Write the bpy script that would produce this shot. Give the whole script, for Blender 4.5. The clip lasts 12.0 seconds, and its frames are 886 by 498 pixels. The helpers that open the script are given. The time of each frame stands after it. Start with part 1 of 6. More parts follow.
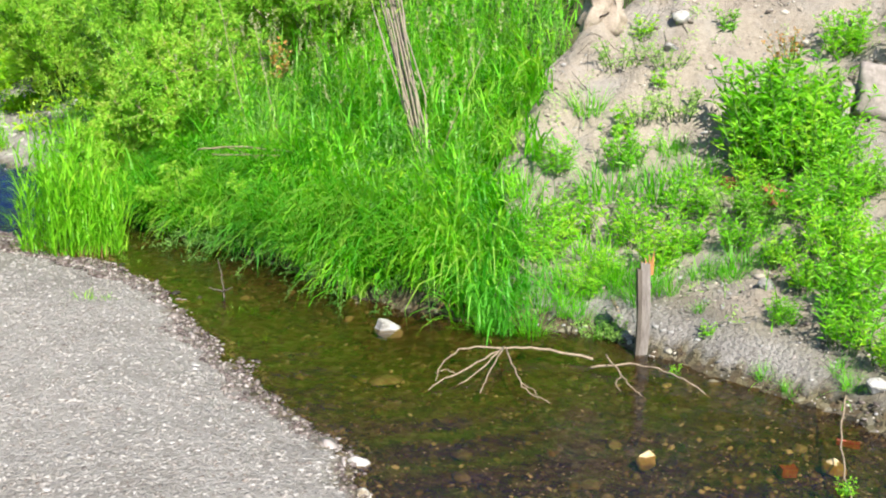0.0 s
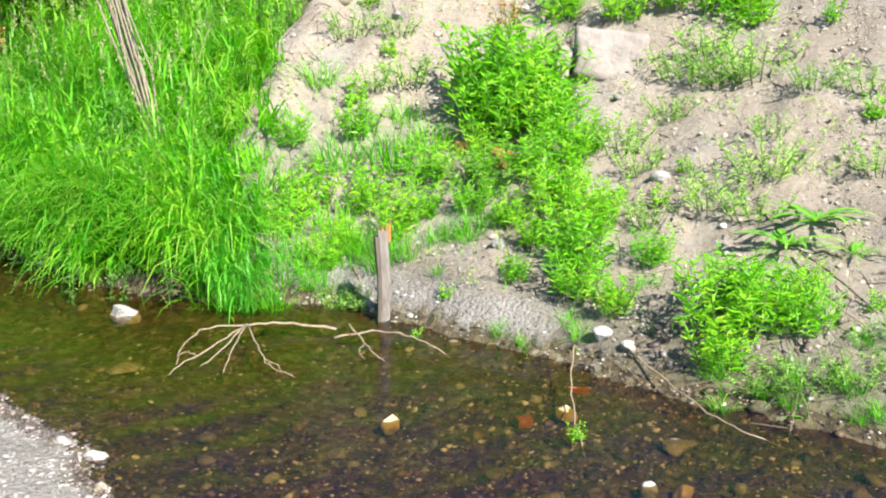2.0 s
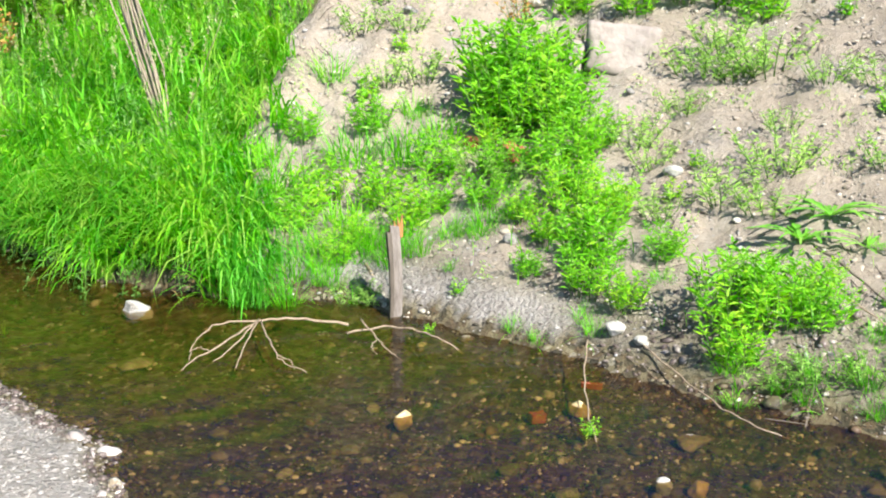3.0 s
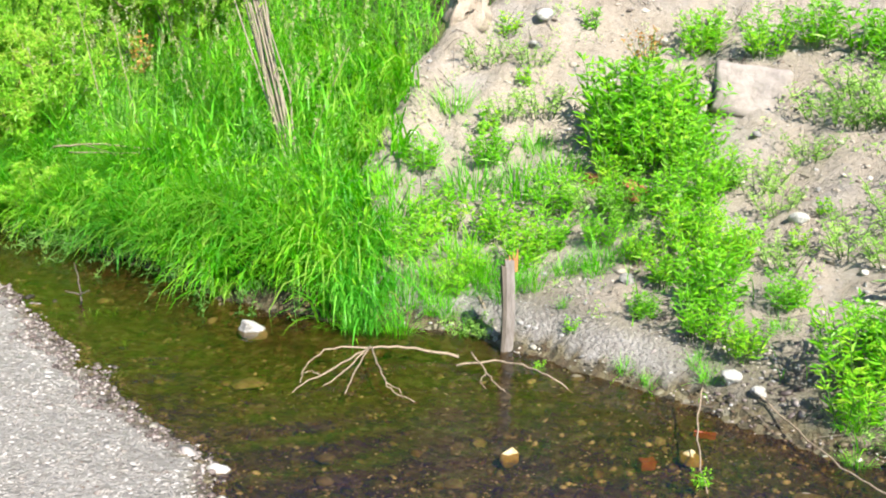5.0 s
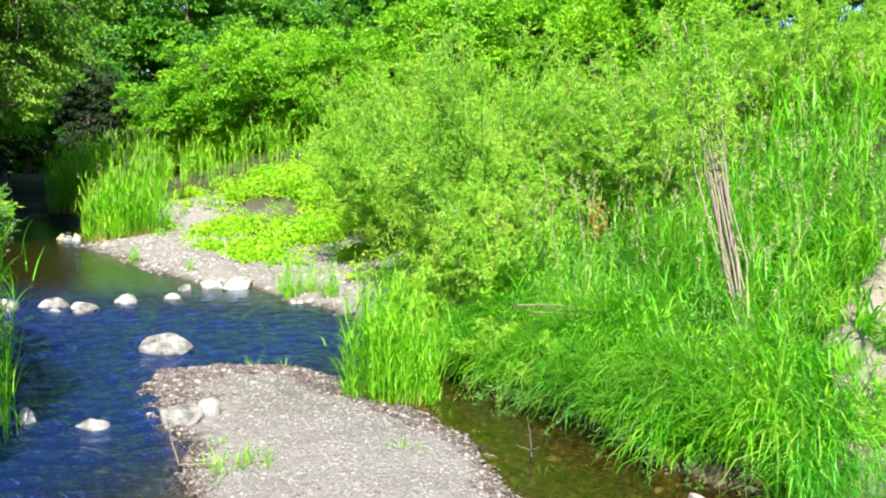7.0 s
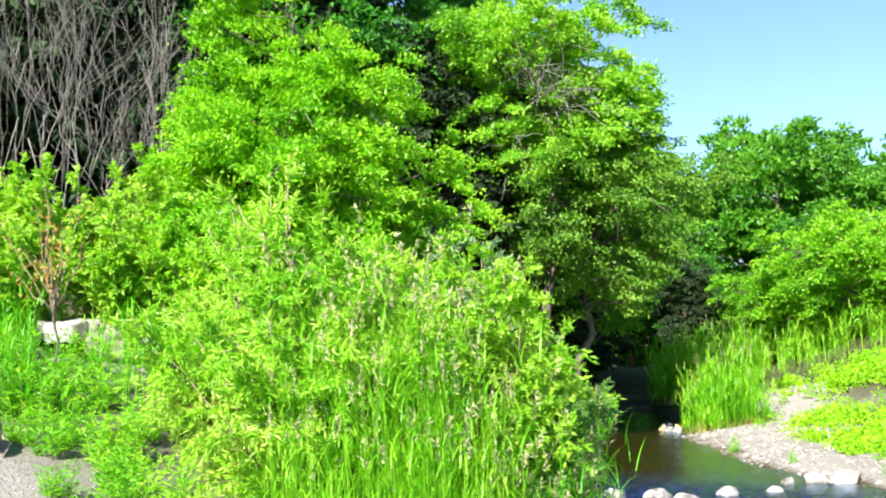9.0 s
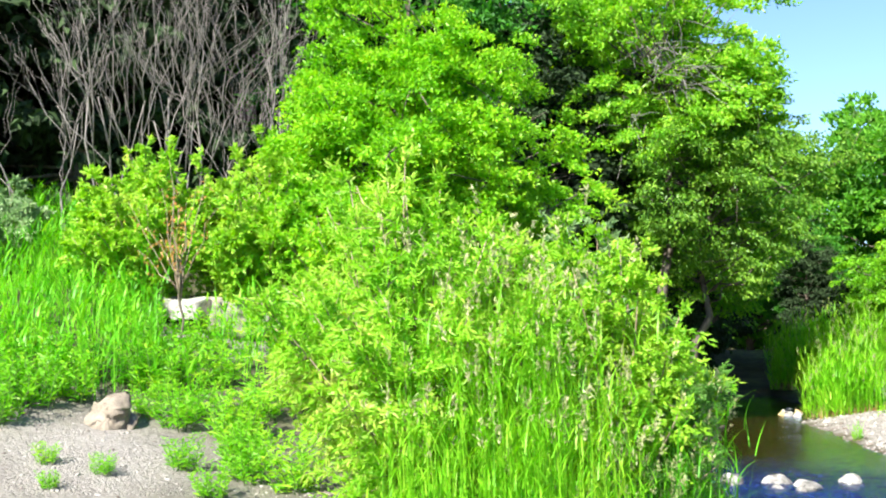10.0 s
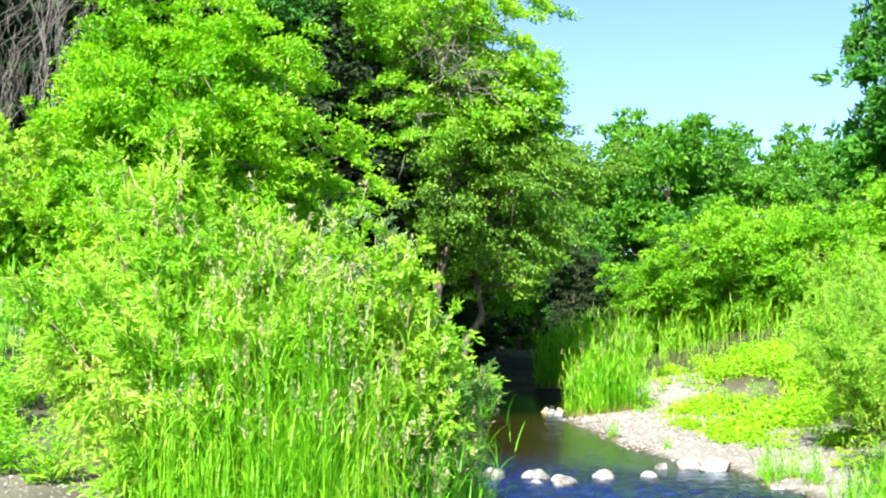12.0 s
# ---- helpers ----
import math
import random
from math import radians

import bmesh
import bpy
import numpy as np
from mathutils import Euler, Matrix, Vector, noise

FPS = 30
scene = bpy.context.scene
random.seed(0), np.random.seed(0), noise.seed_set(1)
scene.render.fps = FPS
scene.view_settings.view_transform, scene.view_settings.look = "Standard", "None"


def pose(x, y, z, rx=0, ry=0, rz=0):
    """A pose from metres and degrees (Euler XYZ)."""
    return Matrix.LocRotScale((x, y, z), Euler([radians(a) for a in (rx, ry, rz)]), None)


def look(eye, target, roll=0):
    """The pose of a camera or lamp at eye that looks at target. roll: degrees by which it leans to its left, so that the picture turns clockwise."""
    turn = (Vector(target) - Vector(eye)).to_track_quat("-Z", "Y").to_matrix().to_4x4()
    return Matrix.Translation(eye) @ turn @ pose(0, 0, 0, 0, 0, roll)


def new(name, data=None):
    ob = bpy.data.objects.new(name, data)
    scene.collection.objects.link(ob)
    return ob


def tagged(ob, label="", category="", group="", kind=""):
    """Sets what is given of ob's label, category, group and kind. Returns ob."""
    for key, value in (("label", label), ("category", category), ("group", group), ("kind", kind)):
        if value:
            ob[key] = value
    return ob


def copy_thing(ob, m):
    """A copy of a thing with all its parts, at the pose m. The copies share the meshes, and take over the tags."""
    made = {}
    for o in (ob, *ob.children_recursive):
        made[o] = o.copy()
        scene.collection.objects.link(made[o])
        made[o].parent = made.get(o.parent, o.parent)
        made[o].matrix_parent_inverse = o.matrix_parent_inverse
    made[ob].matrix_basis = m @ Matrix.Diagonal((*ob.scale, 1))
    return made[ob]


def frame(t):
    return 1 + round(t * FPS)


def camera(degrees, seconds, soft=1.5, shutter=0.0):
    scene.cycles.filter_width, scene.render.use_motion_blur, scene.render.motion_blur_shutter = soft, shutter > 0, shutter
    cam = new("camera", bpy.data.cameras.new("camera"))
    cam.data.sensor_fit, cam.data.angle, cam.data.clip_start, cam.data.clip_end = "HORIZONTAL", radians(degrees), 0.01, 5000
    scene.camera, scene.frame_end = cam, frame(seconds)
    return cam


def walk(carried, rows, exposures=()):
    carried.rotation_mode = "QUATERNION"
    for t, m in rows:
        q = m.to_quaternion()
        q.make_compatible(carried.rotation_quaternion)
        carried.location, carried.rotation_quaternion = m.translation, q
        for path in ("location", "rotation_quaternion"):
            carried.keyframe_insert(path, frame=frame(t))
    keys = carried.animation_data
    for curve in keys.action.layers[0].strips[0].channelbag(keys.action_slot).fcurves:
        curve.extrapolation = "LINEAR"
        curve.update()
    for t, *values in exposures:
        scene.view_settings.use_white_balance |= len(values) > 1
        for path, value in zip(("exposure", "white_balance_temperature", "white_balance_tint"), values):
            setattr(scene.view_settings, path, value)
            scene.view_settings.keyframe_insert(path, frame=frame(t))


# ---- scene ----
EXPOSURE = 1.2
cam = camera(43.22, 12.0, soft=2.05)
PATH = [  # seconds, place, turn to the left, look up, lean
    (0.0, -0.024, -0.030, 2.468, -0.00, -13.51, -0.26),
    (0.5, 0.025, -0.030, 2.470, -7.60, -14.79, -0.21),
    (1.0, 0.075, -0.037, 2.475, -12.22, -15.36, 0.17),
    (1.5, 0.097, -0.033, 2.470, -13.01, -15.17, -0.17),
    (2.0, 0.101, -0.032, 2.475, -12.92, -15.01, 0.14),
    (2.5, 0.096, -0.010, 2.470, -12.64, -15.15, 0.20),
    (2.7, 0.091, -0.010, 2.470, -12.54, -15.27, 0.27),
    (4.5, 0.090, 0.009, 2.475, -10.21, -14.46, -0.45),
    (5.0, 0.070, 0.031, 2.483, -6.22, -13.73, -1.06),
    (5.5, 0.037, 0.047, 2.496, -0.70, -11.81, -0.70),
    (6.0, -0.004, 0.055, 2.500, 5.76, -9.87, -0.57),
    (6.5, -0.035, 0.038, 2.501, 10.53, -8.59, -0.85),
    (7.0, -0.085, 0.030, 2.505, 15.89, -5.67, -0.54),
    (7.5, -0.138, 0.026, 2.527, 22.49, -2.15, 0.20),
    (7.7, -0.158, 0.026, 2.531, 25.64, -0.89, 0.06),
    (9.3, -0.026, -0.008, 2.504, 48.47, 4.78, 2.39),
    (9.5, -0.026, -0.019, 2.510, 49.70, 4.56, 2.20),
    (10.0, -0.035, -0.026, 2.511, 51.42, 3.67, 1.70),
    (10.5, -0.050, -0.011, 2.514, 51.75, 4.30, 1.10),
    (11.0, -0.052, -0.009, 2.514, 50.77, 3.95, 0.67),
    (11.5, -0.037, -0.007, 2.515, 46.98, 3.46, -0.43),
    (12.0, -0.009, -0.000, 2.509, 40.09, 3.20, -0.46),
]
walk(cam, [(t, pose(x, y, z, 90 + up, lean, turn)) for t, x, y, z, turn, up, lean in PATH], [(t, EXPOSURE + e) for t, e in ((0.0, -0.17), (1.0, 0.0), (2.0, 0.08), (4.5, 0.06), (5.5, 0.05), (6.5, 0.05), (7.0, 0.07), (7.5, 0.06), (9.5, 0.32), (11.0, 0.3), (12.0, 0.4))])

# ---- daylight: clear sky, sun behind the camera's right shoulder ----
SUN_FROM, SUN_HIGH = (0.34, -0.940), 42.0
world = bpy.data.worlds.new("clear_sky")
scene.world = world
world.use_nodes = True
wn = world.node_tree
sky = wn.nodes.new("ShaderNodeTexSky")
sky.sky_type, sky.sun_disc = "NISHITA", False
sky.sun_elevation, sky.sun_rotation = radians(SUN_HIGH), math.atan2(SUN_FROM[0], SUN_FROM[1])
sky.air_density, sky.dust_density, sky.ozone_density = 0.8, 0.3, 5.0
wn.links.new(sky.outputs[0], wn.nodes["Background"].inputs[0])
wn.nodes["Background"].inputs[1].default_value = 0.098
sun_data = bpy.data.lights.new("sun", "SUN")
sun_data.energy, sun_data.angle, sun_data.color = 5.4, radians(0.5), (1.0, 0.95, 0.86)
sun = new("sun", sun_data)
sun.matrix_world = look((SUN_FROM[0] * 50, SUN_FROM[1] * 50, 50 * math.tan(radians(SUN_HIGH))), (0, 0, 0))


# ---- materials ----
def material(name):
    m = bpy.data.materials.new(name)
    m.use_nodes = True
    n = m.node_tree.nodes
    return m, n, m.node_tree.links, n["Principled BSDF"]


def add(n, kind, **values):
    node = n.new("ShaderNode" + kind)
    for key, v in values.items():
        node.inputs[key.replace("_", " ")].default_value = v
    return node


def ramp_node(n, stops):
    r = n.new("ShaderNodeValToRGB")
    e = r.color_ramp.elements
    while len(e) < len(stops):
        e.new(0.5)
    for el, (at, c) in zip(e, stops):
        el.position, el.color = at, (*c, 1)
    return r


def leaf_material(name, dark, mid, light, shine=0.45, rough=0.42, patch=1.3):
    """Foliage: each leaf its own tone, larger drifts of tone over the plant, light coming through the blade."""
    m, n, l, p = material(name)
    geo = n.new("ShaderNodeNewGeometry")
    big = add(n, "TexNoise", Scale=patch, Detail=2.0)
    l.new(geo.outputs["Position"], big.inputs["Vector"])
    mixv = n.new("ShaderNodeMath")
    mixv.operation = "MULTIPLY_ADD"
    l.new(geo.outputs["Random Per Island"], mixv.inputs[0])
    mixv.inputs[1].default_value = 0.65
    sub = n.new("ShaderNodeMath")
    sub.operation = "MULTIPLY_ADD"
    l.new(big.outputs["Fac"], sub.inputs[0])
    sub.inputs[1].default_value, sub.inputs[2].default_value = 1.3, -0.47
    l.new(sub.outputs[0], mixv.inputs[2])
    r = ramp_node(n, [(0.05, dark), (0.5, mid), (0.95, light)])
    l.new(mixv.outputs[0], r.inputs[0])
    l.new(r.outputs[0], p.inputs["Base Color"])
    p.inputs["Roughness"].default_value = rough
    p.inputs["Specular IOR Level"].default_value = 0.32
    t = n.new("ShaderNodeBsdfTranslucent")
    gain = add(n, "HueSaturation", Saturation=1.1, Value=1.25)
    l.new(r.outputs[0], gain.inputs["Color"])
    l.new(gain.outputs[0], t.inputs["Color"])
    mx = n.new("ShaderNodeMixShader")
    mx.inputs[0].default_value = shine
    l.new(p.outputs[0], mx.inputs[1])
    l.new(t.outputs[0], mx.inputs[2])
    l.new(mx.outputs[0], n["Material Output"].inputs[0])
    return m


def stone_material(name, stops, scale=9.0, rough=0.85, bump=0.4, island=0.5, wet=0.0):
    m, n, l, p = material(name)
    geo = n.new("ShaderNodeNewGeometry")
    a = add(n, "TexNoise", Scale=scale, Detail=6.0, Roughness=0.65)
    l.new(geo.outputs["Position"], a.inputs["Vector"])
    b = add(n, "TexNoise", Scale=scale * 9, Detail=3.0)
    l.new(geo.outputs["Position"], b.inputs["Vector"])
    s1 = n.new("ShaderNodeMath")
    s1.operation = "MULTIPLY_ADD"
    l.new(geo.outputs["Random Per Island"], s1.inputs[0])
    s1.inputs[1].default_value = island
    l.new(a.outputs["Fac"], s1.inputs[2])
    s2 = n.new("ShaderNodeMath")
    s2.operation = "MULTIPLY_ADD"
    l.new(b.outputs["Fac"], s2.inputs[0])
    s2.inputs[1].default_value = 0.35
    l.new(s1.outputs[0], s2.inputs[2])
    s3 = n.new("ShaderNodeMath")
    s3.operation = "MULTIPLY_ADD"
    l.new(s2.outputs[0], s3.inputs[0])
    s3.inputs[1].default_value, s3.inputs[2].default_value = 1.0, -0.17 - island / 2
    r = ramp_node(n, stops)
    l.new(s3.outputs[0], r.inputs[0])
    l.new(r.outputs[0], p.inputs["Base Color"])
    p.inputs["Roughness"].default_value = rough
    bp = add(n, "Bump", Strength=bump, Distance=0.025)
    l.new(s2.outputs[0], bp.inputs["Height"])
    l.new(bp.outputs[0], p.inputs["Normal"])
    return m


def bark_material(name, dark, light, scale=14.0):
    m, n, l, p = material(name)
    tex = n.new("ShaderNodeTexCoord")
    mp = add(n, "Mapping", Scale=(1, 1, 0.18))
    l.new(tex.outputs["Object"], mp.inputs["Vector"])
    a = add(n, "TexNoise", Scale=scale, Detail=6.0, Roughness=0.7)
    l.new(mp.outputs[0], a.inputs["Vector"])
    r = ramp_node(n, [(0.3, dark), (0.7, light)])
    l.new(a.outputs["Fac"], r.inputs[0])
    l.new(r.outputs[0], p.inputs["Base Color"])
    p.inputs["Roughness"].default_value = 0.9
    bp = add(n, "Bump", Strength=0.6, Distance=0.01)
    l.new(a.outputs["Fac"], bp.inputs["Height"])
    l.new(bp.outputs[0], p.inputs["Normal"])
    return m


def ground_material():
    """Soil, gravel, sand and stream bed, told apart by the sheet's own 'soil' attribute (gravel, sand, bed)."""
    m, n, l, p = material("ground")
    geo = n.new("ShaderNodeNewGeometry")
    att = n.new("ShaderNodeAttribute")
    att.attribute_name = "soil"
    sep = n.new("ShaderNodeSeparateColor")
    l.new(att.outputs["Color"], sep.inputs[0])

    def noise_of(scale, detail=6.0, rough=0.6):
        a = add(n, "TexNoise", Scale=scale, Detail=detail, Roughness=rough)
        l.new(geo.outputs["Position"], a.inputs["Vector"])
        return a

    def cells(scale):
        v = add(n, "TexVoronoi", Scale=scale)
        l.new(geo.outputs["Position"], v.inputs["Vector"])
        return v

    earth = ramp_node(n, [(0.3, (0.035, 0.03, 0.015)), (0.55, (0.07, 0.07, 0.025)), (0.75, (0.10, 0.12, 0.03))])
    l.new(noise_of(2.5).outputs["Fac"], earth.inputs[0])
    v = cells(38.0)
    grit = ramp_node(n, [(0.0, (0.20, 0.178, 0.158)), (0.3, (0.275, 0.252, 0.228)), (0.7, (0.315, 0.295, 0.27)), (1.0, (0.37, 0.345, 0.32))])
    l.new(v.outputs["Color"], grit.inputs[0])
    big = noise_of(1.1)
    sand = ramp_node(n, [(0.27, (0.125, 0.098, 0.074)), (0.40, (0.281, 0.234, 0.183)), (0.56, (0.359, 0.309, 0.246)), (0.8, (0.422, 0.375, 0.312))])
    fine = noise_of(22.0, 10.0, 0.8)
    l.new(fine.outputs["Fac"], sand.inputs[0])
    bedv = cells(21.0)
    bed = ramp_node(n, [(0.0, (0.025, 0.02, 0.012)), (0.3, (0.065, 0.055, 0.028)), (0.5, (0.11, 0.075, 0.038)), (0.7, (0.15, 0.125, 0.065)), (0.88, (0.22, 0.19, 0.12)), (1.0, (0.34, 0.31, 0.24))])
    l.new(bedv.outputs["Color"], bed.inputs[0])
    place = n.new("ShaderNodeSeparateXYZ")
    l.new(geo.outputs["Position"], place.inputs[0])
    # bed painted near black leftwards and upstream, standing in for dark reflecting water
    side_dark = add(n, "MapRange", From_Min=-3.4, From_Max=-5.4, To_Min=0.0, To_Max=0.8)
    l.new(place.outputs["X"], side_dark.inputs["Value"])
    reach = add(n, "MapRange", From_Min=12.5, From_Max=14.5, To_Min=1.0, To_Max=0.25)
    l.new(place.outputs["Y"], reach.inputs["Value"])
    dark_share = n.new("ShaderNodeMath")
    dark_share.operation = "MULTIPLY"
    l.new(side_dark.outputs[0], dark_share.inputs[0])
    upper_dark = add(n, "MapRange", From_Min=20.0, From_Max=25.0, To_Min=0.0, To_Max=1.0)
    l.new(place.outputs["Y"], upper_dark.inputs["Value"])
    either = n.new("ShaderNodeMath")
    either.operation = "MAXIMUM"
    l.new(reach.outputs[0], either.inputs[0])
    l.new(upper_dark.outputs[0], either.inputs[1])
    l.new(either.outputs[0], dark_share.inputs[1])
    darkened_bed = n.new("ShaderNodeMix")
    darkened_bed.data_type = "RGBA"
    l.new(dark_share.outputs[0], darkened_bed.inputs[0])
    l.new(bed.outputs[0], darkened_bed.inputs[6])
    darkened_bed.inputs[7].default_value = (0.008, 0.008, 0.007, 1)
    drift = n.new("ShaderNodeMix")
    drift.data_type = "RGBA"
    share = ramp_node(n, [(0.5, (0, 0, 0)), (0.66, (0.6, 0.6, 0.6))])
    l.new(noise_of(1.7, 5.0).outputs["Fac"], share.inputs[0])
    l.new(share.outputs[0], drift.inputs[0])
    l.new(sand.outputs[0], drift.inputs[6])
    l.new(grit.outputs[0], drift.inputs[7])
    last = earth.outputs[0]
    for i, layer in enumerate((grit.outputs[0], drift.outputs[2], darkened_bed.outputs[2])):
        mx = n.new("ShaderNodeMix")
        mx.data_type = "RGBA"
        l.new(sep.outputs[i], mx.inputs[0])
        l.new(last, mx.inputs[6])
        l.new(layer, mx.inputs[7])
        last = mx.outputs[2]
    stain = n.new("ShaderNodeMix")
    stain.data_type, stain.blend_type = "RGBA", "MULTIPLY"
    stain.inputs[0].default_value = 0.6
    tone = ramp_node(n, [(0.3, (0.62, 0.60, 0.57)), (0.6, (1, 1, 1))])
    l.new(big.outputs["Fac"], tone.inputs[0])
    l.new(last, stain.inputs[6])
    l.new(tone.outputs[0], stain.inputs[7])
    l.new(stain.outputs[2], p.inputs["Base Color"])
    p.inputs["Roughness"].default_value = 0.92
    hsum = n.new("ShaderNodeMath")
    hsum.operation = "MULTIPLY_ADD"
    l.new(v.outputs["Distance"], hsum.inputs[0])
    chip = n.new("ShaderNodeMath")
    chip.operation = "MULTIPLY"
    l.new(sep.outputs[0], chip.inputs[0])
    chip.inputs[1].default_value = -0.8
    l.new(chip.outputs[0], hsum.inputs[1])
    coarse = noise_of(5.0, 9.0, 0.7)
    both = n.new("ShaderNodeMath")
    both.operation = "MULTIPLY_ADD"
    l.new(coarse.outputs["Fac"], both.inputs[0])
    both.inputs[1].default_value = 2.6
    l.new(fine.outputs["Fac"], both.inputs[2])
    l.new(both.outputs[0], hsum.inputs[2])
    bp = add(n, "Bump", Strength=0.9, Distance=0.024)
    l.new(hsum.outputs[0], bp.inputs["Height"])
    l.new(bp.outputs[0], p.inputs["Normal"])
    return m


def water_material():
    """Clear brownish stream water: what lies below shows through, the surface mirrors by Fresnel, small ripples. Blue
    of the reflected sky is also painted in by place.
    """
    m, n, l, p = material("stream_water")
    n.remove(p)
    geo = n.new("ShaderNodeNewGeometry")
    mp = add(n, "Mapping", Scale=(1.0, 1.0, 1.0), Rotation=(0, 0, radians(35)))
    l.new(geo.outputs["Position"], mp.inputs["Vector"])
    stretch = add(n, "Mapping", Scale=(1.0, 2.2, 1.0))
    l.new(mp.outputs[0], stretch.inputs["Vector"])
    a = add(n, "TexNoise", Scale=8.0, Detail=4.0, Distortion=0.6)
    b = add(n, "TexNoise", Scale=28.0, Detail=2.0)
    l.new(stretch.outputs[0], a.inputs["Vector"])
    l.new(stretch.outputs[0], b.inputs["Vector"])
    s = n.new("ShaderNodeMath")
    s.operation = "MULTIPLY_ADD"
    l.new(b.outputs["Fac"], s.inputs[0])
    s.inputs[1].default_value = 0.3
    l.new(a.outputs["Fac"], s.inputs[2])
    where = n.new("ShaderNodeSeparateXYZ")
    l.new(geo.outputs["Position"], where.inputs[0])
    quick = add(n, "MapRange", From_Min=-3.0, From_Max=-5.0, To_Min=0.1, To_Max=1.0)
    l.new(where.outputs["X"], quick.inputs["Value"])
    bp = add(n, "Bump", Distance=0.05)
    calm = add(n, "MapRange", From_Min=14.6, From_Max=16.4, To_Min=1.0, To_Max=0.2)
    l.new(where.outputs["Y"], calm.inputs["Value"])
    stir = n.new("ShaderNodeMath")
    stir.operation = "MULTIPLY"
    l.new(quick.outputs[0], stir.inputs[0])
    l.new(calm.outputs[0], stir.inputs[1])
    l.new(stir.outputs[0], bp.inputs["Strength"])
    l.new(s.outputs[0], bp.inputs["Height"])
    clear = add(n, "BsdfTransparent", Color=(0.56, 0.46, 0.27, 1))
    # gloss tinted blue to strengthen the mirrored sky
    gloss = add(n, "BsdfGlossy", Color=(0.7, 0.85, 1.0, 1), Roughness=0.08)
    l.new(bp.outputs[0], gloss.inputs["Normal"])
    fr = n.new("ShaderNodeLayerWeight")
    l.new(bp.outputs[0], fr.inputs["Normal"])
    power = n.new("ShaderNodeMath")
    power.operation = "POWER"
    l.new(fr.outputs["Facing"], power.inputs[0])
    power.inputs[1].default_value = 5.0
    schlick = add(n, "MapRange", To_Min=0.02, To_Max=1.0)
    l.new(power.outputs[0], schlick.inputs["Value"])
    mx = n.new("ShaderNodeMixShader")
    l.new(schlick.outputs[0], mx.inputs[0])
    # sky reflection painted as dark blue diffuse: left channel, and faintly the near water
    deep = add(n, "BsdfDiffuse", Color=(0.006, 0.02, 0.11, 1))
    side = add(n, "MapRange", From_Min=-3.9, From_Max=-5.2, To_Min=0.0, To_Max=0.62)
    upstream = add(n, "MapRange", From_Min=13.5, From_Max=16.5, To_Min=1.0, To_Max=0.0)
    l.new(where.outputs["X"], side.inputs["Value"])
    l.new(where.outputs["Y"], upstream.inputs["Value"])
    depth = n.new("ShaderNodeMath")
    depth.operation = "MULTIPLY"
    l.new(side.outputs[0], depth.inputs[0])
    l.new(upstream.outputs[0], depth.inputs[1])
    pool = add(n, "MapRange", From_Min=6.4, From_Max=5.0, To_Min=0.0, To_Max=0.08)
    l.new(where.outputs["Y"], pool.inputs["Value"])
    sky_blue_share = n.new("ShaderNodeMath")
    sky_blue_share.operation = "MAXIMUM"
    l.new(depth.outputs[0], sky_blue_share.inputs[0])
    l.new(pool.outputs[0], sky_blue_share.inputs[1])
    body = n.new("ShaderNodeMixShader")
    l.new(sky_blue_share.outputs[0], body.inputs[0])
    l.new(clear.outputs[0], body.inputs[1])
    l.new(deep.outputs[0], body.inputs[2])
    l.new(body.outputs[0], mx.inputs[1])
    l.new(gloss.outputs[0], mx.inputs[2])
    l.new(mx.outputs[0], n["Material Output"].inputs[0])
    return m


GROUND, WATER = ground_material(), water_material()
GRASS = leaf_material("grass_blade", (0.056, 0.255, 0.008), (0.135, 0.510, 0.012), (0.303, 0.620, 0.030))
GRASS_COOL = leaf_material("grass_blade_bluish", (0.045, 0.21, 0.022), (0.105, 0.44, 0.034), (0.23, 0.58, 0.066))
GRASS_DEEP = leaf_material("meadow_grass_blade", (0.06, 0.26, 0.011), (0.14, 0.51, 0.019), (0.30, 0.62, 0.038))
GRASS_PALE = leaf_material("grass_blade_pale", (0.130, 0.324, 0.030), (0.260, 0.540, 0.050), (0.429, 0.620, 0.110))
REED = leaf_material("reed_blade", (0.117, 0.351, 0.012), (0.221, 0.567, 0.020), (0.390, 0.620, 0.050))
STRAW = leaf_material("dry_straw", (0.26, 0.14, 0.05), (0.42, 0.27, 0.10), (0.52, 0.40, 0.20), 0.2)
SEED = leaf_material("grass_seed_head", (0.22, 0.26, 0.09), (0.36, 0.38, 0.17), (0.52, 0.49, 0.29), 0.25)
FORB = leaf_material("weed_leaf", (0.098, 0.321, 0.014), (0.214, 0.574, 0.022), (0.410, 0.620, 0.048))
FORB_GREY = leaf_material("greyish_weed_leaf", (0.18, 0.34, 0.06), (0.32, 0.55, 0.11), (0.48, 0.66, 0.18))
LIME = leaf_material("low_bright_leaf", (0.169, 0.432, 0.012), (0.312, 0.620, 0.018), (0.468, 0.620, 0.040))
THISTLE = leaf_material("thistle_leaf", (0.08, 0.26, 0.03), (0.16, 0.43, 0.05), (0.28, 0.55, 0.09))
WILLOW = leaf_material("willow_leaf", (0.128, 0.313, 0.024), (0.271, 0.570, 0.042), (0.508, 0.620, 0.108))
WILLOW_PALE = leaf_material("pale_willow_leaf", (0.160, 0.416, 0.025), (0.319, 0.620, 0.040), (0.551, 0.620, 0.140))
LEAF_PALE = leaf_material("pale_broad_leaf", (0.16, 0.39, 0.025), (0.32, 0.58, 0.04), (0.50, 0.62, 0.11))
